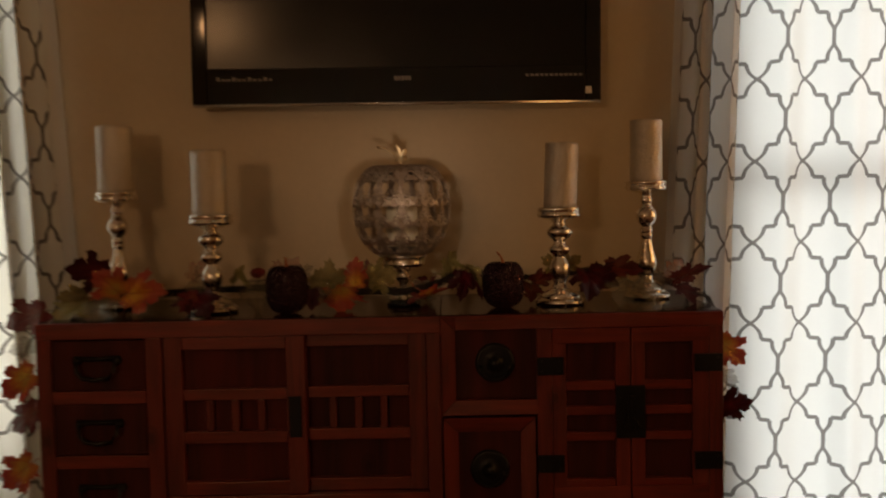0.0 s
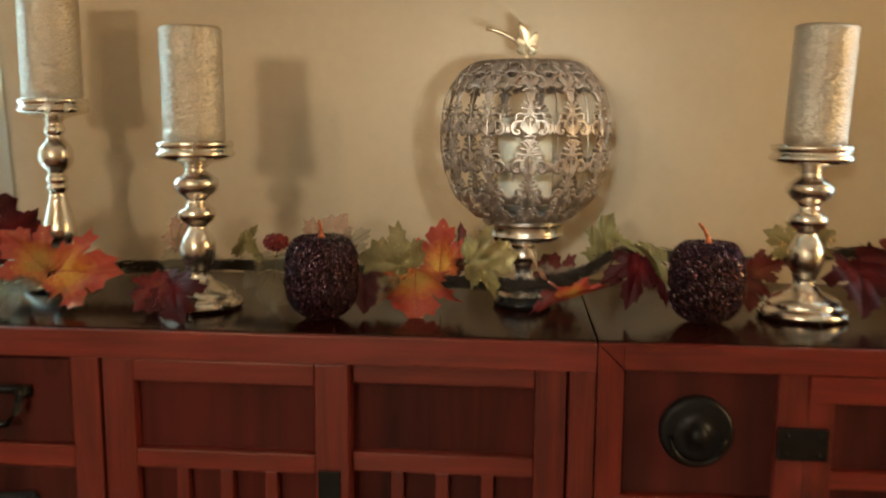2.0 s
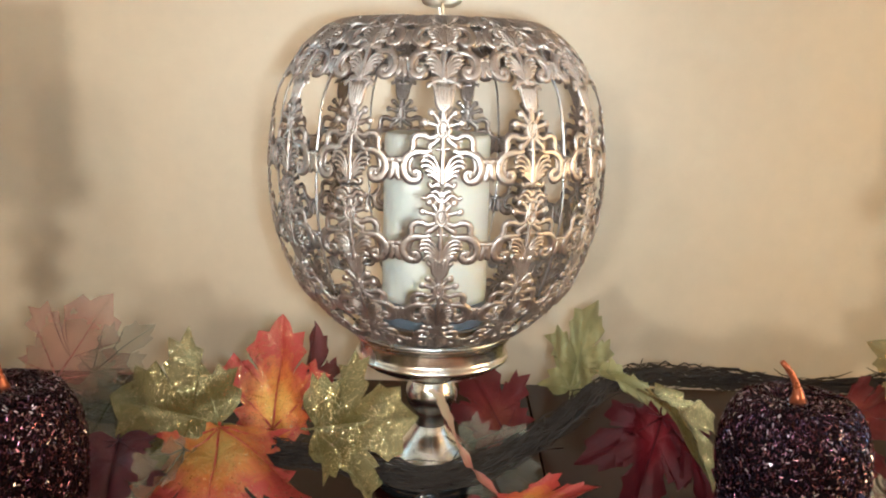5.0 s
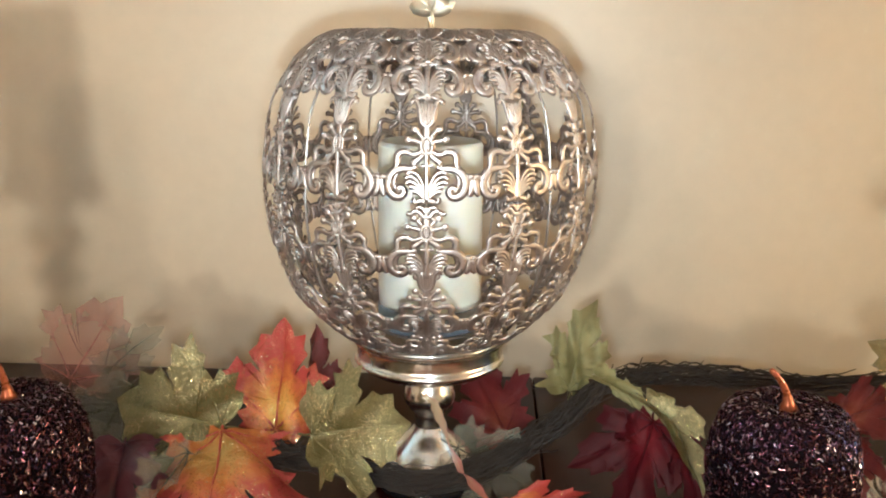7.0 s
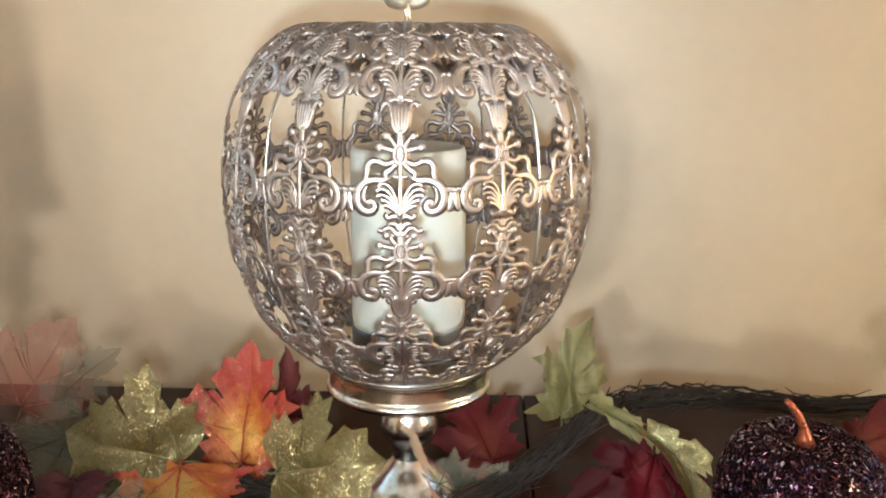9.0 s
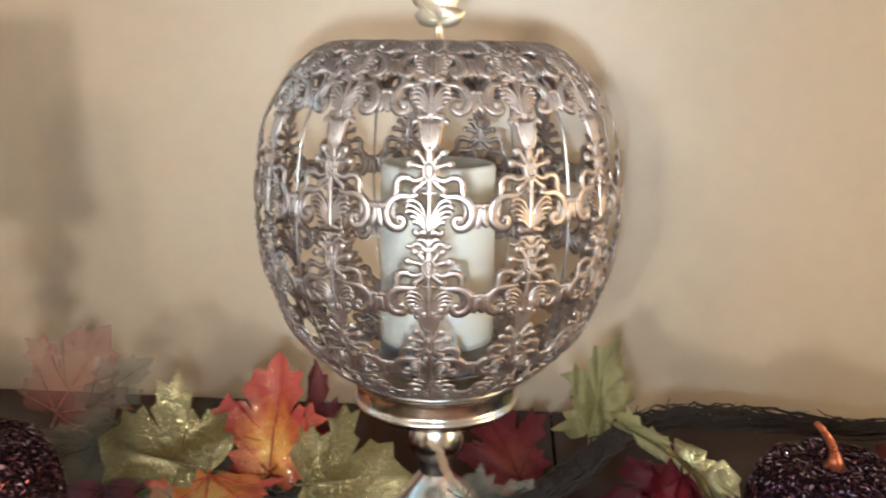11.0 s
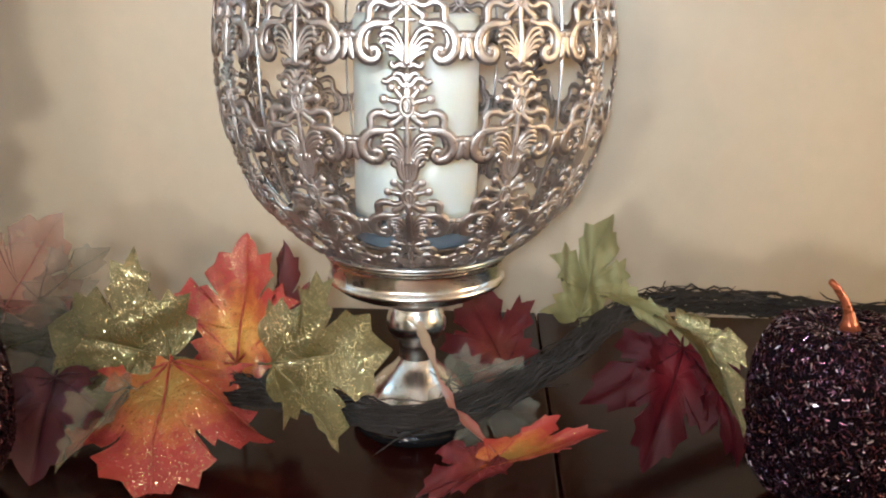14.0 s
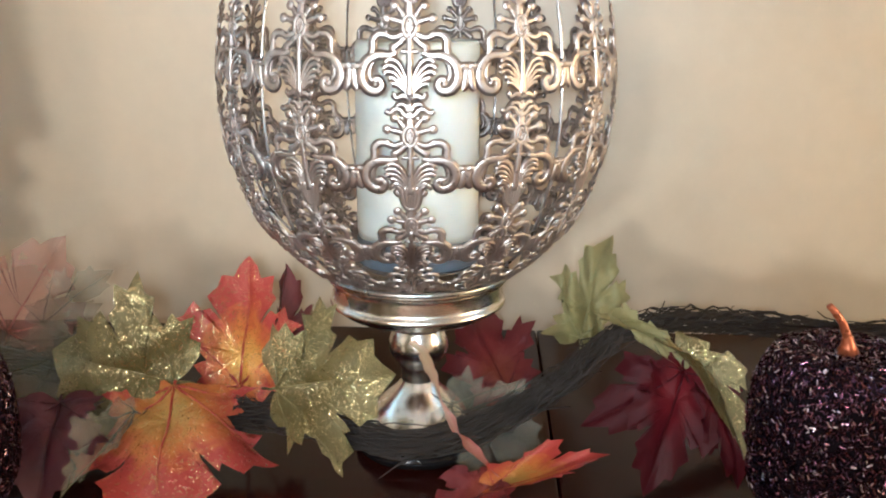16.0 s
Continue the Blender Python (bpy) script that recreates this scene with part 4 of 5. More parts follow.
def motif(g, s0, cup, k=1.0):
    """One flourish of the filigree: oval, beads, loops, scrolled arms and a fluted palmette, under a fluted cup or a crown of curls."""

    def line(sg, pts, width, flat=0.34, lift=0.0, steps=3):
        stroke(g, s0, [(sg * x * 0.77, y * k) for x, y in pts], width, flat, lift, steps)

    def bead(x, y, r, rise=0.55, tall=1.0):
        blob(g, s0, x * 0.77, y * k, r * 0.9, rise, tall)

    # oval plate with its raised rings
    line(1, [(0, 6.2), (0, 0), (0, -6.2)], (2.2, 4.4, 4.7, 4.4, 2.2), 0.10, -0.1, 6)
    line(1, [(3.9 * math.cos(t), 5.7 * math.sin(t)) for t in (2 * math.pi * i / 14 for i in range(15))], (0.95,), 0.75, 0.2, 2)
    line(1, [(1.7 * math.cos(t), 3.3 * math.sin(t)) for t in (2 * math.pi * i / 12 for i in range(13))], (0.65,), 0.8, 0.35, 2)
    # stem of the palmette with its little cross
    line(1, [(0, -5.5), (0, -12), (0, -24), (0, -36)], (1.3, 1.0, 1.3, 2.0), 0.5, 0.35, 4)
    line(1, [(-4.6, -12.4), (-3.6, -12.9), (0, -12.8), (3.6, -12.9), (4.6, -12.4)], (0.9, 0.65, 0.65, 0.65, 0.9), 0.5, 0.3, 2)
    for sg in (-1, 1):
        for bx, by in ((8.8, 10.6), (13.4, 4.0)):
            line(sg, [(2.8, by * 0.42), (bx * 0.72, by * 0.86), (bx, by)], (1.5, 0.9, 1.2), 0.4, 0, 3)
            bead(sg * bx, by, 2.5, 0.55)
        # loop beside the oval
        line(sg, [(3.4, -3.6), (9.0, -5.8), (14.0, -4.2), (18.2, -4.2), (21.2, -7.0), (21.2, -11.2), (22.6, -15.6), (26.2, -19.0)], (1.2, 1.15, 1.3, 1.5, 1.5, 1.4, 1.4, 1.6), 0.36, 0.05)
        bead(sg * 13.4, -3.6, 1.5)
        line(sg, [(2.6, -5.4), (5.6, -8.4), (9.4, -10.8), (8.6, -13.0)], (1.5, 1.3, 1.6, 1.0), 0.36, 0)
        bead(sg * 8.6, -10.6, 1.4)
        # scrolled arm that arches over the palmette
        line(sg, [(7.0, -13.4), (12.0, -14.8), (18.0, -14.8), (23.6, -17.0), (27.0, -21.6), (27.4, -27.4), (23.8, -32.2), (18.6, -33.0), (16.0, -30.0), (17.8, -27.0), (20.6, -28.0)], (0.8, 1.5, 1.9, 2.1, 2.2, 2.2, 2.1, 1.9, 1.6, 1.4, 1.7), 0.32, 0.2, 4)
        line(sg, [(17.8, -16.0), (22.0, -19.4), (23.4, -24.6), (21.4, -28.8)], (0.5, 1.5, 1.7, 0.6), 0.10, -0.2)
        bead(sg * 19.9, -29.3, 1.5)
        # link to the next column, with a lobe that hangs from it
        line(sg, [(24.4, -18.2), (29.0, -20.4), (34.0, -20.4)], (1.3, 1.4, 1.5), 0.34, 0.1)
        bead(sg * 31.6, -20.0, 1.5, 0.9)
        line(sg, [(33.0, -21.4), (32.6, -26.0), (31.6, -30.4), (30.0, -33.0)], (1.5, 2.1, 1.7, 0.6), 0.32, 0.05)
        # palmette: curled fingers over a thin sheet
        for n, pts in enumerate((((0.4, -33.0), (2.6, -25.0), (6.6, -18.4), (11.6, -16.8), (14.2, -18.6)), ((0.5, -33.8), (3.6, -26.6), (8.2, -21.0), (12.8, -19.9), (15.0, -21.6)), ((0.6, -34.4), (4.2, -28.4), (8.8, -23.8), (13.0, -23.2), (14.8, -24.6)), ((0.6, -35.0), (4.4, -30.2), (8.6, -26.8), (12.2, -26.4)), ((0.6, -35.6), (4.0, -32.0), (7.6, -29.6), (10.2, -29.4)))):
            line(sg, pts, (0.6, 0.8, 1.0, 1.15, 1.3), 0.55, 0.25)
        line(sg, [(0.6, -33.5), (4.6, -27.6), (8.4, -23.4), (11.0, -21.6)], (0.8, 2.8, 4.2, 2.0), 0.05, -0.25)
        # two pairs of little wings on the stem
        line(sg, [(0, -36.4), (4.2, -35.4), (7.2, -36.8), (9.0, -35.2), (8.2, -34.2)], (1.7, 1.4, 1.1, 1.0, 0.7), 0.42, 0.1)
        if cup:
            line(sg, [(1.2, 12.6), (3.8, 14.6), (5.2, 20.0), (6.4, 26.8), (9.2, 29.6), (11.6, 28.4), (11.0, 26.8)], (1.2, 1.1, 1.1, 1.2, 1.3, 1.2, 0.8), 0.5, 0.2)
            for q in (0.2, 0.58):
                line(sg, [(3.0 * q, 13.4), (5.1 * q, 19.0), (6.4 * q, 28.8)], (0.7, 0.85, 1.05), 0.75, 0.2)
            line(sg, [(2.0, 13.6), (2.9, 20.0), (3.4, 29.0)], (1.3, 2.5, 3.2), 0.05, -0.15)
            line(sg, [(0, 31.4), (3.4, 33.4), (6.2, 32.4), (8.0, 34.2)], (1.4, 1.2, 1.0, 0.8), 0.42, 0.1)
        else:
            line(sg, [(0, 11.2), (3.0, 12.4), (5.2, 15.4), (8.6, 15.8), (11.4, 13.6), (14.2, 15.0)], (1.6, 1.3, 1.1, 1.1, 1.0, 0.8), 0.42, 0.1)
            line(sg, [(0.6, 14.0), (2.6, 18.0), (6.0, 18.8), (7.6, 17.2)], (1.2, 1.1, 1.0, 0.8), 0.42, 0.1)
            bead(sg * 4.6, 10.4, 1.3)
    line(1, [(0, 5.8), (0, 10.0), (0, 13.0 if cup else 20.0)], (2.2, 1.9, 1.4), 0.3, 0, 3)
    if cup:
        bead(0, 12.0, 2.3, 0.5, 0.8)
        line(1, [(0, 28.6), (0, 31.4), (0, 35.0)], (2.6, 1.5, 1.4), 0.3, 0, 3)


def lantern():
    t = thing("pumpkin_lantern", (LX, LY, TOPZ), "openwork pumpkin lantern of antique silver filigree on a mercury-glass foot", "lantern")
    lift = Matrix.Translation((0, 0, -TOPZ))
    g = Geo()
    step = S_LOWER - S_UPPER
    for row, cup, tight in ((-2.22, False, 0.7), (-1.74, False, 0.8), (-1.42, False, 0.8), (-1.06, False, 0.84), (0, True, 0.84), (0.89, False, 0.76), (1.72, True, 0.72), (2.36, False, 0.66)):
        motif(g, S_UPPER + row * step, cup, tight)
    column = g.mesh("filigree_panel")
    w = Geo()
    pts = [on_globe(0, s, -0.0022)[0] for s in np.linspace(0.0, WAY[-1], 60)]
    w.tube(pts, 0.0008, 8)
    wire = w.mesh("rib_wire")
    for k in range(13):
        turn = pose(0, 0, 0, 0, 0, 2.8 + 360 / 13 * k)
        p = part("filigree_panel", column, [FILIGREE, PATINA], t)
        p.matrix_basis = lift @ turn
        if k % 2 == 0:
            continue
        p = part("rib_wire", wire, WIRE, t)
        p.matrix_basis = lift @ turn @ pose(0, 0, 0, 0, 0, 180 / 13)
    for rad, z, q in ((0.0525, 0.9722, 0.0018), (0.011, 1.1685, 0.0018)):
        r = Geo()
        r.tube([(rad * math.cos(a), rad * math.sin(a), z - TOPZ) for a in (2 * math.pi * k / 40 for k in range(41))], q, 8)
        part("end_ring", r.mesh("end_ring"), WIRE, t)
    # the foot
    prof = [(0.0104, 0.0400), (0.0102, 0.0440), (0.0104, 0.0475), (0.0112, 0.0500), (0.0152, 0.0530), (0.0180, 0.0580), (0.0177, 0.0630), (0.0152, 0.0690), (0.0142, 0.0705), (0.0168, 0.0722), (0.0174, 0.0750), (0.0164, 0.077)]
    low = [(0.0, 0.0), (0.036, 0.0), (0.0385, 0.003), (0.0385, 0.007), (0.0345, 0.010), (0.0320, 0.014)]
    high = [(0.0320, 0.014), (0.0302, 0.0190), (0.0262, 0.0250), (0.0200, 0.0305), (0.0132, 0.0360), (0.0104, 0.0400)]
    for name, pr, mat, label in (("base", low, BLACK_GLOSS, "black glazed base"), ("foot", high, SILVER, ""), ("stem", prof, SILVER, "")):
        f = Geo()
        f.lathe(smooth_profile([(r, 1.088 * h) for r, h in pr], 2), 48)
        part(name, f.mesh(name), mat, t, label)
    c = Geo()
    c.lathe(smooth_profile([(r, h + 0.0068) for r, h in ((0.0164, 0.077), (0.031, 0.0785), (0.041, 0.0805), (0.0470, 0.0835), (0.0492, 0.0865), (0.0512, 0.0868), (0.0522, 0.0885), (0.0512, 0.0905), (0.0500, 0.0912), (0.0502, 0.0985), (0.0506, 0.1010), (0.0528, 0.1020), (0.0534, 0.1038), (0.0524, 0.1056), (0.0495, 0.1058), (0.0470, 0.1030), (0.0, 0.1000))], 2), 56)
    part("collar", c.mesh("collar"), SILVER, t, "bright silver collar under the globe")
    # champagne stem and leaf on the crown
    s = Geo()
    z = 1.174 - TOPZ
    s.tube([(0.0008, -0.004, z - 0.006), (-0.001, -0.004, z + 0.008), (-0.006, -0.003, z + 0.019), (-0.016, -0.002, z + 0.028), (-0.030, -0.001, z + 0.036), (-0.043, 0.0, z + 0.0405), (-0.052, 0.0, z + 0.042)], [0.0012, 0.0013, 0.002, 0.0024, 0.0024, 0.0024, 0.0025], 10)
    part("stem", s.mesh("stem"), PALE_GOLD, t, "curved champagne metal stem")
    lf = Geo()
    outline = [(0.0, 0.0), (3, -0.6), (7, -0.2), (11, 1.8), (14.2, 7.0), (11.4, 7.4), (8.4, 9.4), (11.0, 13), (12.2, 18), (11.6, 23.0), (7.6, 22.0), (3.4, 17.6), (2.6, 22), (-0.6, 27), (-5.0, 31), (-10.6, 33.4), (-11.8, 27), (-10.8, 21), (-8.6, 16.4), (-12.4, 18.0), (-16.6, 14.6), (-14.0, 10), (-11.2, 8.2), (-13.8, 4.6), (-11.0, 0.8), (-6.0, -0.6), (-2.5, -0.4)]
    for back in (0.0, 0.0009):
        for ring_k in range(5):
            q = 1 - ring_k / 4 * 0.999
            lf.v += [(q * x / 1000, back - 0.003 * (1 - q) + 0.000008 * x * x * q, (q * (y - 10) + 10) / 1000) for x, y in outline]
    m = len(outline)
    for side_k in range(2):
        o = side_k * 5 * m
        for i in range(4):
            for j in range(m):
                k = (j + 1) % m
                q = (o + i * m + j, o + i * m + k, o + (i + 1) * m + k, o + (i + 1) * m + j)
                lf.f.append(q if side_k == 0 else q[::-1])
    for j in range(m):
        k = (j + 1) % m
        lf.f.append((j, 5 * m + j, 5 * m + k, k))
    o = part("leaf", lf.mesh("leaf"), PALE_GOLD, t, "champagne metal leaf")
    o.matrix_basis = pose(0.001, -0.010, z + 0.009, 8, 0, -4) @ Matrix.Diagonal((1.06, 1, 1.2, 1))
    vv = Geo()
    for ex, ez in ((-0.0085, 0.027), (0.0092, 0.0185), (-0.0125, 0.0125), (0.0105, 0.0055), (-0.0095, 0.0035)):
        vv.tube([(0, -0.0026, 0.003), (ex * 0.45, -0.0028, 0.003 + (ez - 0.003) * 0.5), (ex, -0.0008, ez)], [0.0006, 0.0005, 0.0003], 6)
    part("vein", vv.mesh("vein"), PALE_GOLD, o)
    # stalk that carries the leaf
    k = Geo()
    k.tube([(0.0005, -0.006, z - 0.006), (0.002, -0.009, z + 0.003), (0.001, -0.0105, z + 0.012)], 0.0011, 8)
    part("leaf_stalk", k.mesh("leaf_stalk"), PALE_GOLD, t)
    return t


lantern()


def lantern_candle():
    z0 = 0.9785
    c = thing("led_candle", (LX, LY + 0.002, z0), "ivory pillar candle with a grey base inside the lantern", "candle")
    g = Geo()
    g.lathe([(0.0, 0.0), (0.0345, 0.0), (0.0355, 0.001), (0.0355, 0.0145), (0.0345, 0.0155), (0.0, 0.0155)], 48)
    part("base", g.mesh("base"), GREY_PLASTIC, c, "blue-grey plastic base")
    pl = Geo()
    pl.lathe([(0.0, -0.0143), (0.012, -0.0143), (0.012, -0.002), (0.036, -0.002), (0.037, -0.001), (0.036, 0.0), (0.0, 0.0)], 40)
    part("stand", pl.mesh("stand"), WIRE, c, "small metal stand")
    w = Geo()
    w.lathe([(0.0, 0.0155), (0.0346, 0.0155), (0.0352, 0.020), (0.0350, 0.08), (0.0348, 0.1225), (0.0338, 0.1250), (0.0318, 0.1255), (0.026, 0.1205), (0.014, 0.1165), (0.0, 0.1155)], 48)
    part("wax", w.mesh("wax"), IVORY, c)
    k = Geo()
    k.tube([(0, 0, 0.1135), (0.0005, 0, 0.1235)], 0.0012, 6)
    part("wick", k.mesh("wick"), WICK, c)


lantern_candle()


# ---- two small tinsel pumpkins ----
def tinsel_pumpkin(x, y, r, h, seed, bend, lean, tall):
    rnd = random.Random(seed)
    t = thing("tinsel_pumpkin", (x, y, TOPZ), "small dark purple pumpkin of glittering tinsel with copper stem", "pumpkin", "tinsel pumpkins")

    def skin(a, v):
        """Place and normal on the pumpkin at angle a and height v from 0 to 1."""
        u = 2 * v - 1
        rr = r * (1 - abs(u) ** 3.0) ** (1 / 2.4) * (1 + 0.05 * abs(math.cos(4 * a)) - 0.025)
        dip = 0.012 * max(0, (v - 0.9) / 0.1) * (1 - rr / r)
        return Vector((rr * math.cos(a), rr * math.sin(a), h * (0.008 + 0.984 * v) - dip))

    g = Geo()
    vs = [0.5 - 0.5 * math.cos(math.pi * k / 24) for k in range(25)]
    g.grid([[skin(2 * math.pi * j / 48, v) * 0.985 + Vector((0, 0, 0.0006)) for j in range(48)] for v in vs], True)
    part("body", g.mesh("body"), CORE, t)
    c = Geo()
    count = 18000
    for _ in range(count):
        a = rnd.uniform(0, 2 * math.pi)
        v = 0.5 - 0.5 * math.cos(math.pi * (0.03 + 0.95 * rnd.random()))
        if rnd.random() < 0.6:
            v = rnd.uniform(0.06, 0.94)
        p = skin(a, v)
        n = (skin(a + 0.01, v) - skin(a - 0.01, v)).cross(skin(a, min(v + 0.01, 1)) - skin(a, max(v - 0.01, 0)))
        n = n.normalized() if n.length > 1e-12 else Vector((0, 0, 1))
        d = Vector((rnd.gauss(0, 1), rnd.gauss(0, 1), rnd.gauss(0, 1.2)))
        d = (d - n * d.dot(n) * rnd.uniform(0.55, 1.0)).normalized()
        s = d.cross(n).normalized()
        s = (s + n * rnd.gauss(0, 0.5)).normalized()
        m = d.cross(s).normalized()
        half, wide, th = rnd.uniform(0.0007, 0.0018), rnd.uniform(0.00018, 0.00042), 0.00012
        q = p + n * rnd.uniform(-0.0002, 0.0022)
        if q.z - half < 0.0004:
            q.z = half + 0.0004
        b = len(c.v)
        c.v += [tuple(q + d * half * i + s * wide * j + m * th * k) for k in (-1, 1) for j in (-1, 1) for i in (-1, 1)]
        c.f += [tuple(b + e for e in f) for f in ((0, 2, 3, 1), (4, 5, 7, 6), (0, 1, 5, 4), (2, 6, 7, 3), (0, 4, 6, 2), (1, 3, 7, 5))]
    chips = part("tinsel", c.mesh("tinsel_chips", False), CHIPS, t, "dark glittering foil chips")
    chips["kind"] = "stuff"
    s = Geo()
    z = h - 0.010
    s.tube([(0, 0, z), (0, 0, z + 0.18 * tall), (0.12 * bend, -0.001, z + 0.38 * tall), (0.38 * bend, -0.002, z + 0.64 * tall), (0.75 * bend, -0.003, z + 0.88 * tall), (bend, -0.004, z + tall)], [0.0062, 0.0036, 0.0024, 0.0020, 0.0019, 0.0016], 10)
    part("stem", s.mesh("stem"), COPPER, t, "bent copper-coloured stem")
    t.rotation_euler = (0, 0, lean)
    return t


tinsel_pumpkin(-0.2375, 0.086, 0.0422, 0.108, 3, -0.003, 0.3, 0.023)
tinsel_pumpkin(0.2265, 0.112, 0.0425, 0.105, 4, -0.013, 0.0, 0.026)

# ---- the garland ----
HALF_LEAF = [(0.0, 0.0), (0.10, -0.08), (0.22, -0.13), (0.31, -0.10), (0.36, -0.03), (0.52, -0.02), (0.42, 0.08), (0.47, 0.16), (0.375, 0.20), (0.46, 0.31), (0.57, 0.32), (0.57, 0.42), (0.71, 0.53), (0.60, 0.57), (0.57, 0.68), (0.42, 0.60), (0.36, 0.64), (0.235, 0.52), (0.275, 0.64), (0.375, 0.73), (0.31, 0.79), (0.29, 0.91), (0.17, 0.90), (0.10, 0.99), (0.0, 1.08)]
garland = thing("fall_garland", (0.0, 0.2, TOPZ), "autumn garland of black twigs and fabric maple leaves on cabinet", "garland")


def leaf(mat, vein, base, tip, face, wide=1.0, fold=0.25, curl=0.25, ruffle=0.05, seed=0, label="", veins=True):
    """A fabric maple leaf from its base to its tip, turned to face a way, folded along the midrib and curled."""
    rnd = random.Random(seed)
    base, tip = Vector(base), Vector(tip)
    length = (tip - base).length
    yv = (tip - base).normalized()
    zv = Vector(face)
    zv = (zv - yv * zv.dot(yv)).normalized()
    xv = yv.cross(zv)
    jag = [(x * rnd.uniform(0.93, 1.07), y + rnd.uniform(-0.015, 0.015)) for x, y in HALF_LEAF[1:-1]]
    jag2 = [(-x * rnd.uniform(0.93, 1.07), y + rnd.uniform(-0.015, 0.015)) for x, y in HALF_LEAF[1:-1]]
    loop = [HALF_LEAF[0]] + jag + [HALF_LEAF[-1]] + jag2[::-1]
    out = []
    for (x0, y0), (x1, y1) in zip(loop, loop[1:] + loop[:1]):
        for k in range(3):
            t = k / 3
            e = 0.012 * math.sin(math.pi * t)
            out.append((x0 + (x1 - x0) * t + e * (y1 - y0), y0 + (y1 - y0) * t - e * (x1 - x0)))
    p1, p2, p3 = (rnd.uniform(0, 6.28) for _ in range(3))
    ribs = [(0.0, 1.0), (0.80, 0.60), (-0.80, 0.60), (0.99, -0.03), (-0.99, -0.03)]

    def shape(x, y):
        """Height of the leaf's surface over its flat plan."""
        z = fold * abs(x) - curl * (y - 0.2) ** 2 - 0.35 * curl * x * x
        z += ruffle * math.sin(6.3 * x + p1) * math.sin(5.1 * y + p2) * (x * x + (y - 0.3) ** 2) ** 0.5 * 1.6
        z += 0.4 * ruffle * math.sin(13 * x + 9 * y + p3)
        r = math.hypot(x, y)
        for dx, dy in ribs:
            along = x * dx + y * dy
            if along > 0:
                off = abs(x * dy - y * dx)
                z -= 0.030 * math.exp(-(off / 0.035) ** 2) * min(1, along * 4) * (1.1 - 0.6 * min(r, 1))
        return z

    g = Geo()
    k_size = length / 1.08
    cx, cy = 0.0, 0.27
    rows, uvs = [], []
    for q in (1.0, 0.86, 0.70, 0.52, 0.34, 0.17, 0.0):
        row, uv = [], []
        for x, y in out:
            fx, fy = cx + (x - cx) * q, cy + (y - cy) * q
            row.append((fx * wide * k_size, fy * k_size, shape(fx, fy) * k_size))
            uv.append((fx, fy))
        rows.append(row)
        uvs.append(uv)
    g.grid(rows, True, uvs)
    n_leaf = len(g.f)
    if veins:
        for dx, dy in ribs:
            reach = {1.0: 1.02, 0.60: 0.78, -0.03: 0.42}[dy]
            pts = []
            for i in range(7):
                a = i / 6 * reach
                pts.append((dx * a * wide * k_size, dy * a * k_size, (shape(dx * a, dy * a) + 0.008) * k_size))
            g.tube(pts, [0.0125 * k_size * (1 - 0.8 * i / 6) for i in range(7)], 5, mat=1)
    # stalk back to the vine
    g.tube([(0, 0.02 * k_size, 0.0), (0.02 * k_size, -0.10 * k_size, -0.03 * k_size), (0.01 * k_size, -0.22 * k_size, -0.09 * k_size)], 0.013 * k_size, 5, mat=1)
    ob = part("leaf", g.mesh("leaf"), [mat, vein], garland, label)
    rot = Matrix((xv, yv, zv)).transposed().to_4x4()
    ob.matrix_basis = Matrix.Translation(-garland.location) @ Matrix.Translation(base) @ rot
    return ob


def ribbon_leaf(path, half, turns):
    """A narrow sheer leaf, twisted along its length, cream at the top and pink below."""
    pts = [Vector(p) for p in path]
    g = Geo()
    n, rows, uvs = 36, [], []
    along = np.linspace(0, len(pts) - 1, n)
    for i, a in enumerate(along):
        p = Vector([float(np.interp(a, range(len(pts)), [q[k] for q in pts])) for k in range(3)])
        w = float(np.interp(a, range(len(pts)), half))
        t = (pts[min(int(a) + 1, len(pts) - 1)] - pts[max(int(a + 0.999) - 1, 0)]).normalized()
        u = t.cross(Vector((0.2, -1, 0.2))).normalized()
        v = t.cross(u)
        th = turns * i / n + 0.5 * math.sin(0.5 * i)
        d = math.cos(th) * u + math.sin(th) * v
        e = t.cross(d)
        rows.append([p + d * w * q * (1 + 0.14 * math.sin(1.9 * i + 2 * q)) + e * (0.35 * w * q * q) for q in (-1, -0.5, 0, 0.5, 1)])
        uvs.append([(0.25 * q, 0.15 + 0.62 * i / n) for q in (-1, -0.5, 0, 0.5, 1)])
    g.grid(rows, uvs=uvs)
    part("leaf", g.mesh("leaf"), CREAM_PINK, garland, "twisted sheer cream and pink leaf", True)


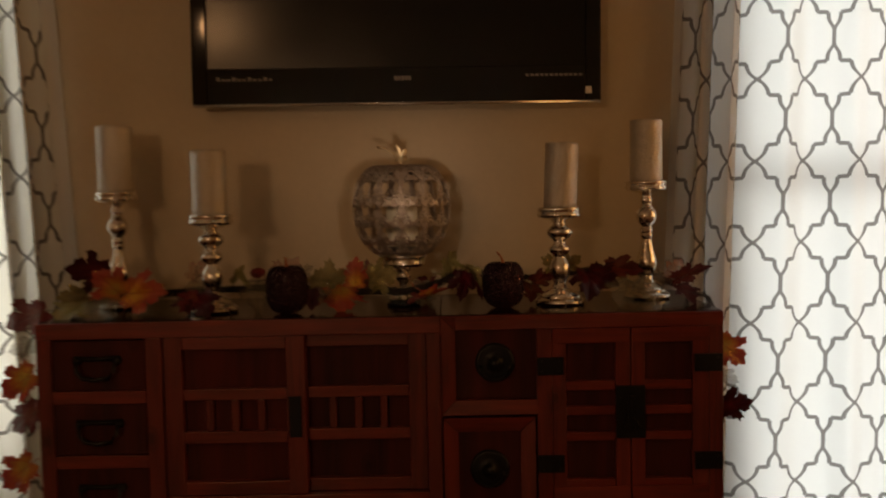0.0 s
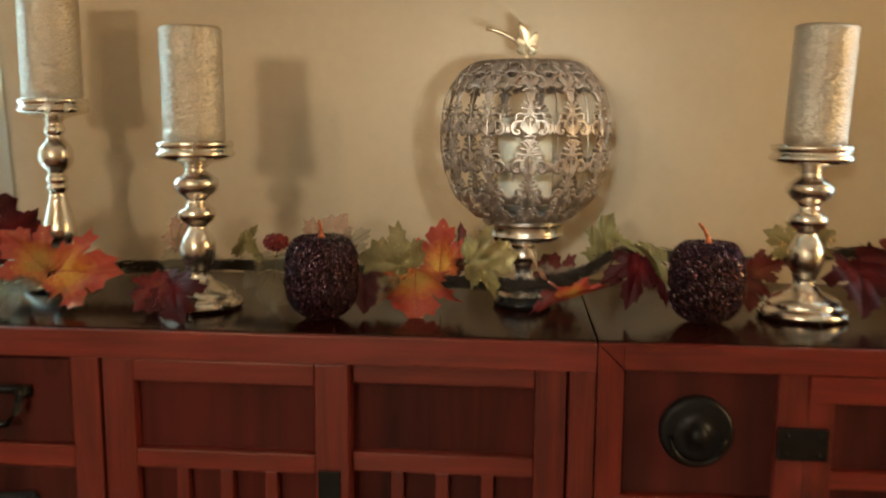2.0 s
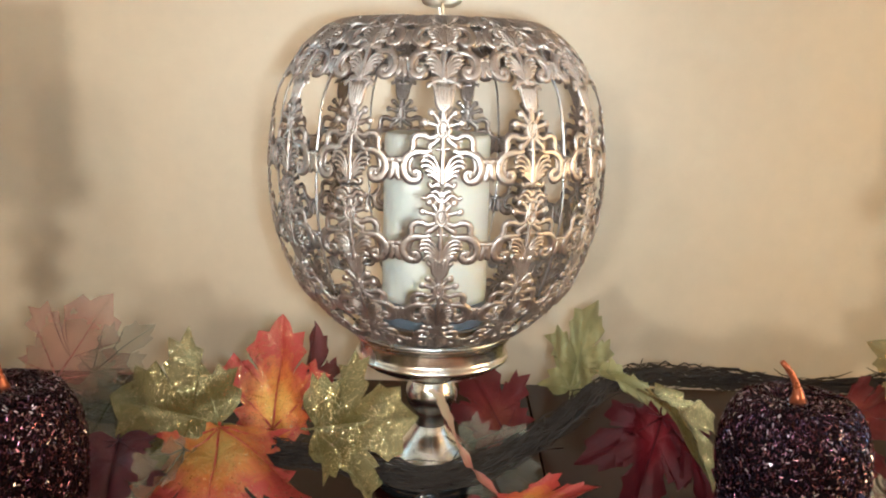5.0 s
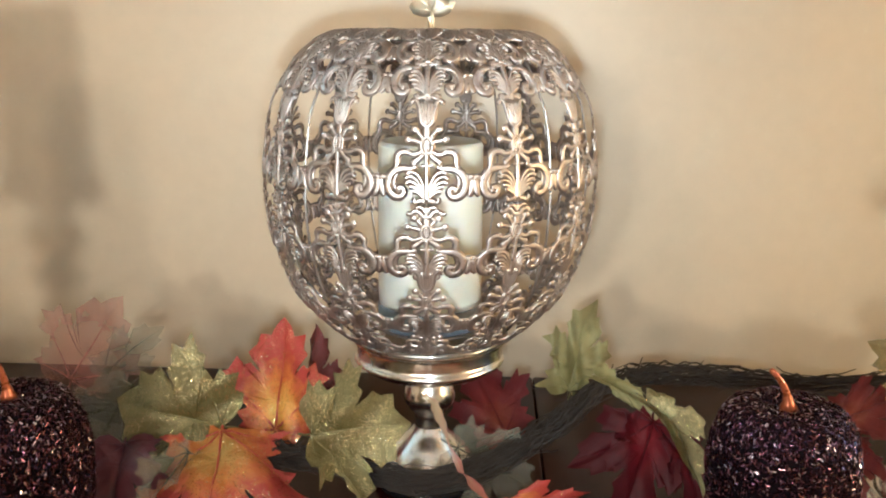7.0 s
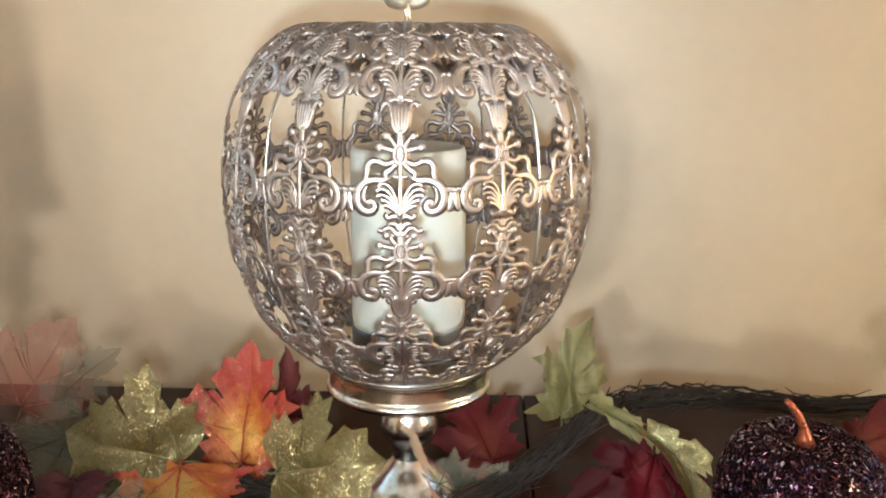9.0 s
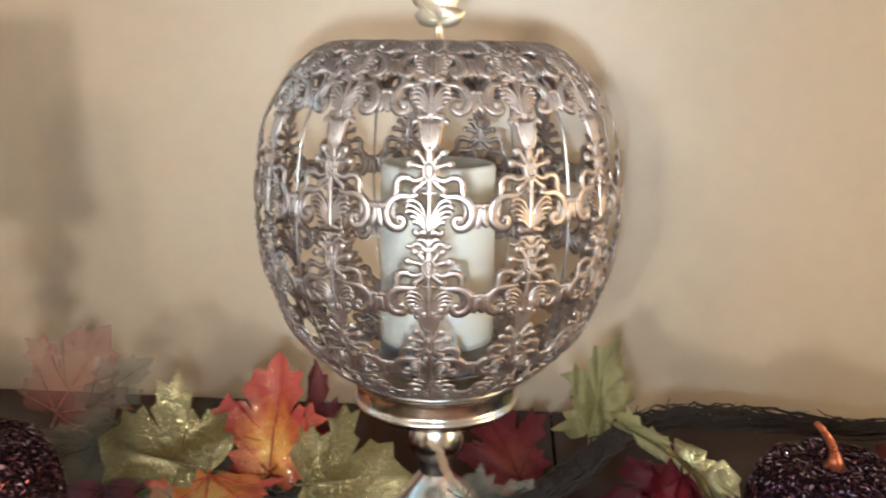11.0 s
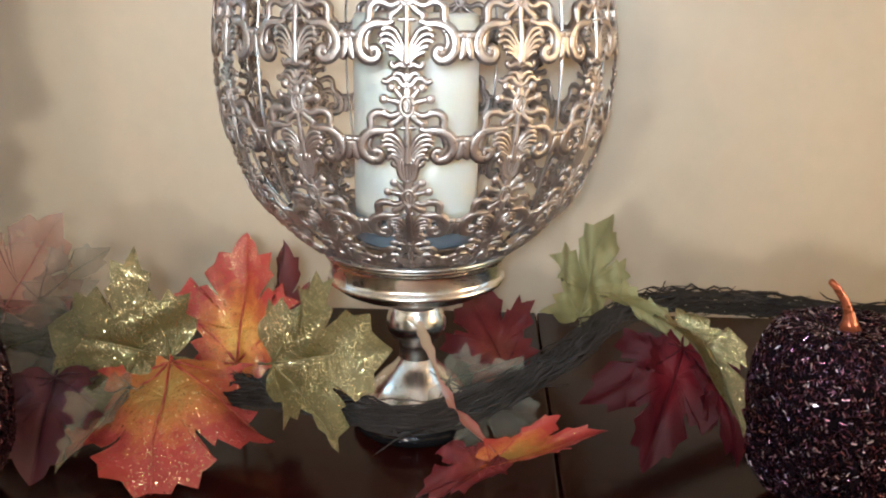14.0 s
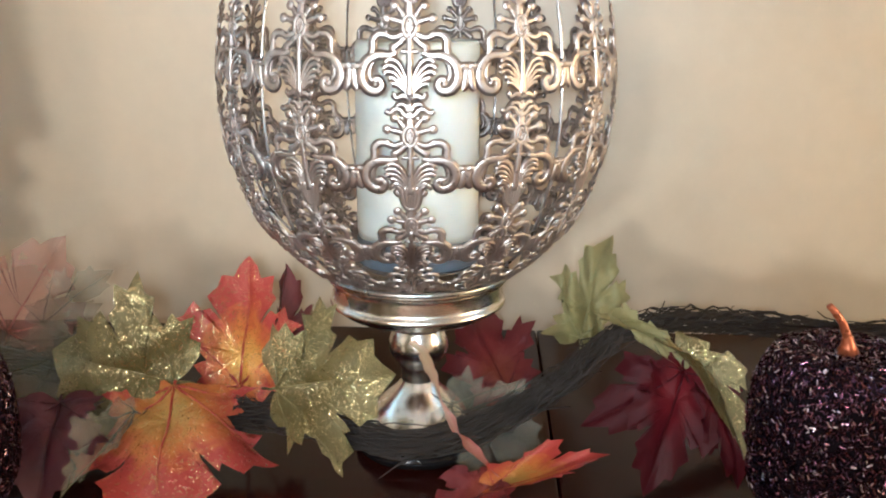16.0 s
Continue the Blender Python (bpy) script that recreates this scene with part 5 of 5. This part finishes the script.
def vine(path, strands, spread, seed, label):
    """A loose bundle of thin twigs that wander round a line."""
    rnd = random.Random(seed)
    pts = [Vector(p) for p in path]
    fine = []
    for i in range(len(pts) - 1):
        p0, p1, p2, p3 = pts[max(i - 1, 0)], pts[i], pts[i + 1], pts[min(i + 2, len(pts) - 1)]
        n = max(3, int((p2 - p1).length / 0.006))
        for k in range(n):
            t = k / n
            fine.append(0.5 * ((2 * p1) + (p2 - p0) * t + (2 * p0 - 5 * p1 + 4 * p2 - p3) * t * t + (3 * p1 - p0 - 3 * p2 + p3) * t ** 3))
    fine.append(pts[-1])
    g = Geo()
    m = len(fine)
    for s in range(strands):
        a0, f1, f2 = rnd.uniform(0, 6.28), rnd.uniform(0.03, 0.11), rnd.uniform(0.10, 0.30)
        rad, ph = spread * math.sqrt(rnd.uniform(0.05, 1.0)), rnd.uniform(0, 6.28)
        lo = rnd.randrange(0, max(1, m // 3)) if s % 3 else 0
        hi = m - (rnd.randrange(0, max(1, m // 3)) if s % 3 else 0)
        line = []
        for i in range(lo, hi):
            t = (fine[min(i + 1, m - 1)] - fine[max(i - 1, 0)]).normalized()
            u = t.cross(Vector((0, 0, 1)))
            u = u.normalized() if u.length > 1e-4 else Vector((1, 0, 0))
            w = u.cross(t)
            a = a0 + f1 * i
            r = rad * (0.8 + 0.35 * math.sin(f2 * i + ph))
            jit = 0.0009
            line.append(fine[i] + r * (math.cos(a) * u + math.sin(a) * w) + Vector((rnd.gauss(0, jit), rnd.gauss(0, jit), rnd.gauss(0, jit))))
        if len(line) > 3:
            g.tube(line, rnd.choice((0.0003, 0.0004, 0.0005, 0.0007, 0.0010)), 5, mat=int(s % 3 == 0))
    # loose ends that stick out
    for _ in range(strands * 5):
        i = rnd.randrange(2, m - 2)
        d = Vector((rnd.gauss(0, 1), rnd.gauss(0, 0.6), rnd.gauss(0, 0.7))).normalized()
        t = (fine[i + 1] - fine[i - 1]).normalized() * rnd.choice((-1, 1))
        p = fine[i] + d * spread * 0.8
        ln = rnd.uniform(0.008, 0.026)
        g.tube([p, p + t * ln * 0.6 + d * ln * 0.15, p + t * ln + d * ln * 0.4], [0.0005, 0.0005, 0.0003], 4, mat=int(rnd.random() < 0.25))
    part("vine", g.mesh("vine"), [TWIG, TWIG_GREY], garland, label, True)


vine([(-0.735, 0.13, 0.874), (-0.70, 0.185, 0.885), (-0.60, 0.215, 0.888), (-0.548, 0.235, 0.893), (-0.416, 0.228, 0.899), (-0.364, 0.22, 0.901), (-0.258, 0.200, 0.905), (-0.20, 0.192, 0.898), (-0.156, 0.172, 0.893), (-0.110, 0.160, 0.893), (-0.072, 0.142, 0.898), (-0.031, 0.121, 0.901), (0.011, 0.113, 0.900), (0.052, 0.133, 0.904), (0.091, 0.169, 0.914), (0.126, 0.205, 0.927), (0.168, 0.240, 0.926), (0.223, 0.268, 0.915), (0.269, 0.272, 0.911), (0.348, 0.272, 0.913), (0.465, 0.288, 0.924), (0.557, 0.290, 0.914), (0.615, 0.235, 0.897), (0.650, 0.16, 0.878)], 64, 0.0086, 11, "bundle of thin black and grey twigs")
vine([(-0.735, 0.13, 0.874), (-0.762, 0.115, 0.855), (-0.775, 0.11, 0.76), (-0.768, 0.11, 0.64), (-0.782, 0.11, 0.48)], 12, 0.006, 12, "black twigs hanging over the cabinet's end")
vine([(0.650, 0.16, 0.878), (0.678, 0.13, 0.862), (0.688, 0.12, 0.78), (0.684, 0.12, 0.63)], 12, 0.005, 13, "black twigs hanging over the cabinet's end")
FRONT = (0.0, -0.92, 0.38)
UPW = (0.0, -0.5, 0.86)
OR, GR, BU, RU = "orange fabric maple leaf", "yellow-green glitter maple leaf", "dark burgundy fabric leaf", "rust-red fabric maple leaf"
SH, PK, SG, PL = "sheer grey-green leaf", "sheer pink leaf", "pale sage fabric leaf", "dark plum fabric leaf"
# round the lantern
leaf(ORANGE_G, VEIN_RED, (-0.103, 0.188, 0.896), (-0.101, 0.215, 0.972), (-0.1, -0.95, 0.3), 0.74, 0.30, 0.10, 0.06, 1, "upright orange glitter maple leaf")
leaf(RUST, VEIN_RED, (-0.086, 0.204, 0.905), (-0.076, 0.216, 0.967), (0.85, -0.55, 0.0), 0.45, 0.4, 0.1, 0.05, 2, RU)
leaf(GREEN, VEIN_GREEN, (-0.132, 0.157, 0.911), (-0.205, 0.150, 0.930), (0.0, -0.95, 0.3), 1.12, 0.12, 0.22, 0.08, 3, GR)
leaf(ORANGE, VEIN_GREEN, (-0.130, 0.150, 0.911), (-0.124, 0.078, 0.870), UPW, 1.08, -0.14, 0.24, 0.09, 4, OR)
leaf(GREEN, VEIN_GREEN, (-0.061, 0.116, 0.928), (-0.001, 0.104, 0.940), (0.0, -0.95, 0.25), 1.15, 0.10, 0.20, 0.09, 5, GR)
leaf(RUST, VEIN_RED, (0.062, 0.238, 0.876), (0.034, 0.272, 0.922), FRONT, 0.85, 0.25, 0.2, 0.06, 6, RU)
leaf(RUST, VEIN_RED, (0.056, 0.086, 0.892), (0.014, 0.074, 0.880), (0.0, -0.45, 0.88), 0.52, 0.32, 0.35, 0.12, 7, "curled rust-red leaf lying on the cabinet top")
leaf(ORANGE, VEIN_GREEN, (0.052, 0.086, 0.890), (0.110, 0.098, 0.901), (0.1, -0.60, 0.75), 0.27, 0.5, -0.15, 0.06, 8, "folded orange leaf with a red edge")
ribbon_leaf([(0.006, 0.142, 0.945), (0.013, 0.137, 0.941), (0.019, 0.127, 0.932), (0.024, 0.117, 0.920), (0.031, 0.104, 0.913), (0.041, 0.093, 0.906), (0.054, 0.082, 0.898)], [0.0015, 0.0030, 0.0026, 0.0020, 0.0040, 0.0042, 0.0015], 2.2)
leaf(SHEER, VEIN_BROWN, (0.028, 0.150, 0.905), (0.082, 0.138, 0.880), FRONT, 0.8, 0.15, 0.2, 0.06, 10, SH)
leaf(SAGE, VEIN_GREEN, (0.107, 0.222, 0.920), (0.122, 0.236, 0.985), (-0.3, -0.9, 0.2), 0.58, 0.35, 0.15, 0.20, 11, SG)
leaf(SAGE, VEIN_GREEN, (0.120, 0.160, 0.953), (0.160, 0.128, 0.941), (0.2, -0.6, 0.8), 0.30, 0.35, 0.5, 0.08, 12, "folded sage leaf")
leaf(GREEN, VEIN_GREEN, (0.148, 0.136, 0.946), (0.186, 0.100, 0.912), (0.5, -0.6, 0.6), 0.34, 0.5, 0.5, 0.06, 57, "folded yellow-green glitter leaf")
leaf(BURGUNDY, VEIN_RED, (0.160, 0.140, 0.930), (0.104, 0.118, 0.912), (0.1, -0.85, 0.5), 0.62, 0.22, 0.6, 0.06, 13, BU)
leaf(BURGUNDY, VEIN_RED, (0.152, 0.134, 0.934), (0.132, 0.096, 0.885), (-0.1, -0.95, 0.25), 0.62, 0.28, 0.5, 0.06, 14, BU)
leaf(BURGUNDY, VEIN_RED, (0.166, 0.130, 0.928), (0.184, 0.100, 0.888), (0.3, -0.9, 0.2), 0.55, 0.28, 0.5, 0.06, 15, BU)
leaf(PINK, VEIN_BROWN, (-0.281, 0.248, 0.906), (-0.240, 0.254, 0.972), (0.0, -1.0, 0.1), 0.95, 0.12, 0.1, 0.05, 16, PK)
leaf(SHEER, VEIN_BROWN, (-0.211, 0.200, 0.922), (-0.226, 0.150, 0.892), FRONT, 1.0, 0.15, 0.2, 0.06, 17, SH)
leaf(SHEER, VEIN_BROWN, (-0.242, 0.222, 0.922), (-0.205, 0.250, 0.953), FRONT, 0.6, 0.15, 0.1, 0.06, 18, SH)
leaf(PLUM, VEIN_RED, (-0.194, 0.142, 0.904), (-0.188, 0.088, 0.872), UPW, 0.9, 0.2, 0.2, 0.06, 19, PL)
leaf(SHEER, VEIN_BROWN, (-0.150, 0.140, 0.899), (-0.172, 0.088, 0.880), UPW, 0.4, 0.4, 0.2, 0.06, 20, SH)
leaf(SHEER, VEIN_BROWN, (-0.312, 0.152, 0.925), (-0.306, 0.092, 0.868), FRONT, 0.8, 0.15, 0.2, 0.06, 21, SH)
leaf(SAGE, VEIN_GREEN, (-0.384, 0.205, 0.920), (-0.358, 0.226, 0.958), (0.3, -0.9, 0.1), 0.35, 0.4, 0.1, 0.05, 22, SG)
leaf(SAGE, VEIN_GREEN, (-0.345, 0.195, 0.915), (-0.368, 0.200, 0.955), (-0.3, -0.9, 0.1), 0.35, 0.4, 0.1, 0.05, 23, SG)
# at the short candlestick
leaf(BURGUNDY, VEIN_RED, (-0.418, 0.068, 0.906), (-0.394, 0.022, 0.866), FRONT, 1.0, 0.2, 0.25, 0.07, 24, BU)
leaf(RUST, VEIN_RED, (-0.424, 0.072, 0.905), (-0.452, 0.030, 0.880), FRONT, 0.9, 0.2, 0.25, 0.07, 25, RU)
leaf(SHEER, VEIN_BROWN, (-0.430, 0.200, 0.914), (-0.486, 0.180, 0.912), FRONT, 0.9, 0.2, 0.2, 0.07, 26, SH)
leaf(PINK, VEIN_BROWN, (-0.486, 0.238, 0.925), (-0.452, 0.250, 0.972), FRONT, 0.7, 0.2, 0.1, 0.05, 27, PK)
leaf(PLUM, VEIN_RED, (-0.470, 0.150, 0.895), (-0.448, 0.090, 0.868), UPW, 0.9, 0.2, 0.2, 0.06, 28, PL)
# at the tall candlestick by the drawers
leaf(ORANGE, VEIN_RED, (-0.612, 0.130, 0.903), (-0.664, 0.112, 0.958), (0.1, -0.95, 0.3), 0.95, 0.2, 0.3, 0.10, 29, OR)
leaf(ORANGE_G, VEIN_RED, (-0.592, 0.116, 0.905), (-0.503, 0.088, 0.914), (0.0, -0.9, 0.4), 0.92, 0.2, 0.3, 0.10, 30, "orange glitter maple leaf")
leaf(SHEER, VEIN_BROWN, (-0.622, 0.102, 0.890), (-0.668, 0.050, 0.872), UPW, 0.8, 0.15, 0.2, 0.07, 31, SH)
leaf(BURGUNDY, VEIN_RED, (-0.664, 0.190, 0.940), (-0.725, 0.125, 0.966), FRONT, 0.9, 0.15, 0.2, 0.07, 32, BU)
leaf(SAGE, VEIN_GREEN, (-0.676, 0.110, 0.886), (-0.722, 0.034, 0.866), UPW, 0.9, 0.15, 0.2, 0.07, 33, SG)
leaf(SHEER, VEIN_BROWN, (-0.660, 0.105, 0.890), (-0.615, 0.038, 0.868), UPW, 0.9, 0.15, 0.2, 0.07, 34, SH)
leaf(GREEN, VEIN_GREEN, (-0.690, 0.140, 0.900), (-0.735, 0.090, 0.905), FRONT, 0.7, 0.2, 0.2, 0.07, 35, GR)
# at the candlesticks over the hinged doors
leaf(GREEN, VEIN_GREEN, (0.366, 0.226, 0.934), (0.322, 0.222, 0.962), FRONT, 0.9, 0.15, 0.15, 0.06, 36, GR)
leaf(GREEN, VEIN_GREEN, (0.372, 0.228, 0.932), (0.412, 0.224, 0.962), FRONT, 0.8, 0.15, 0.15, 0.06, 37, GR)
leaf(BURGUNDY, VEIN_RED, (0.425, 0.180, 0.926), (0.410, 0.100, 0.880), FRONT, 0.8, 0.2, 0.2, 0.07, 38, BU)
leaf(BURGUNDY, VEIN_RED, (0.425, 0.185, 0.930), (0.478, 0.130, 0.905), FRONT, 0.8, 0.2, 0.2, 0.07, 39, BU)
leaf(RUST, VEIN_RED, (0.470, 0.210, 0.938), (0.545, 0.180, 0.930), FRONT, 0.6, 0.25, 0.2, 0.07, 40, RU)
leaf(SHEER, VEIN_BROWN, (0.506, 0.150, 0.908), (0.474, 0.074, 0.870), UPW, 0.9, 0.2, 0.2, 0.07, 41, SH)
leaf(SHEER, VEIN_BROWN, (0.520, 0.150, 0.906), (0.560, 0.085, 0.870), UPW, 0.9, 0.2, 0.2, 0.07, 42, SH)
leaf(RUST, VEIN_RED, (0.616, 0.180, 0.908), (0.676, 0.125, 0.942), FRONT, 0.42, 0.3, 0.1, 0.08, 43, RU)
leaf(PLUM, VEIN_RED, (0.622, 0.160, 0.896), (0.640, 0.100, 0.868), UPW, 0.7, 0.2, 0.2, 0.07, 44, PL)
leaf(PINK, VEIN_BROWN, (0.610, 0.210, 0.908), (0.642, 0.220, 0.952), FRONT, 0.8, 0.2, 0.1, 0.06, 45, PK)
leaf(SHEER, VEIN_BROWN, (0.590, 0.185, 0.905), (0.560, 0.140, 0.915), FRONT, 0.7, 0.2, 0.1, 0.06, 46, SH)
leaf(RUST, VEIN_RED, (0.300, 0.215, 0.905), (0.352, 0.225, 0.922), FRONT, 0.7, 0.2, 0.2, 0.06, 47, RU)
leaf(RUST, VEIN_RED, (0.295, 0.200, 0.900), (0.288, 0.150, 0.870), UPW, 0.8, 0.2, 0.2, 0.06, 48, RU)
# hanging over the ends
leaf(RUST, VEIN_RED, (-0.766, 0.100, 0.872), (-0.822, 0.040, 0.852), FRONT, 0.95, 0.15, 0.2, 0.07, 49, RU)
leaf(ORANGE, VEIN_RED, (-0.800, 0.100, 0.738), (-0.872, 0.090, 0.690), FRONT, 0.9, 0.15, 0.2, 0.07, 50, OR)
leaf(RUST, VEIN_RED, (-0.788, 0.100, 0.662), (-0.850, 0.090, 0.612), FRONT, 0.8, 0.15, 0.2, 0.07, 51, RU)
leaf(ORANGE, VEIN_RED, (-0.810, 0.100, 0.540), (-0.880, 0.090, 0.490), FRONT, 0.9, 0.15, 0.2, 0.07, 52, OR)
leaf(SHEER, VEIN_BROWN, (-0.785, 0.100, 0.800), (-0.850, 0.090, 0.790), FRONT, 0.7, 0.15, 0.2, 0.07, 53, SH)
leaf(ORANGE, VEIN_RED, (0.690, 0.105, 0.780), (0.742, 0.085, 0.732), FRONT, 0.9, 0.15, 0.2, 0.07, 54, OR)
leaf(BURGUNDY, VEIN_RED, (0.692, 0.105, 0.636), (0.758, 0.085, 0.652), FRONT, 0.85, 0.15, 0.2, 0.07, 55, BU)
leaf(SHEER, VEIN_BROWN, (0.690, 0.105, 0.710), (0.732, 0.095, 0.690), FRONT, 0.7, 0.15, 0.2, 0.07, 56, SH)


def berries(at, n, seed):
    rnd = random.Random(seed)
    g = Geo()
    for k in range(n):
        a, u = 2.4 * k, 1 - 2 * (k + 0.5) / n
        w = math.sqrt(1 - u * u)
        c = Vector(at) + Vector((0.0145 * w * math.cos(a), 0.010 * w * math.sin(a), 0.008 * u))
        r = rnd.uniform(0.0032, 0.0048)
        g.lathe([(r * math.sin(math.pi * i / 6) + 1e-5, -r * math.cos(math.pi * i / 6)) for i in range(7)], 8, c)
    part("berry_head", g.mesh("berry_head"), BERRY, garland, "cluster of small red berries", True)["kind"] = "stuff"


berries((-0.315, 0.160, 0.942), 34, 5)
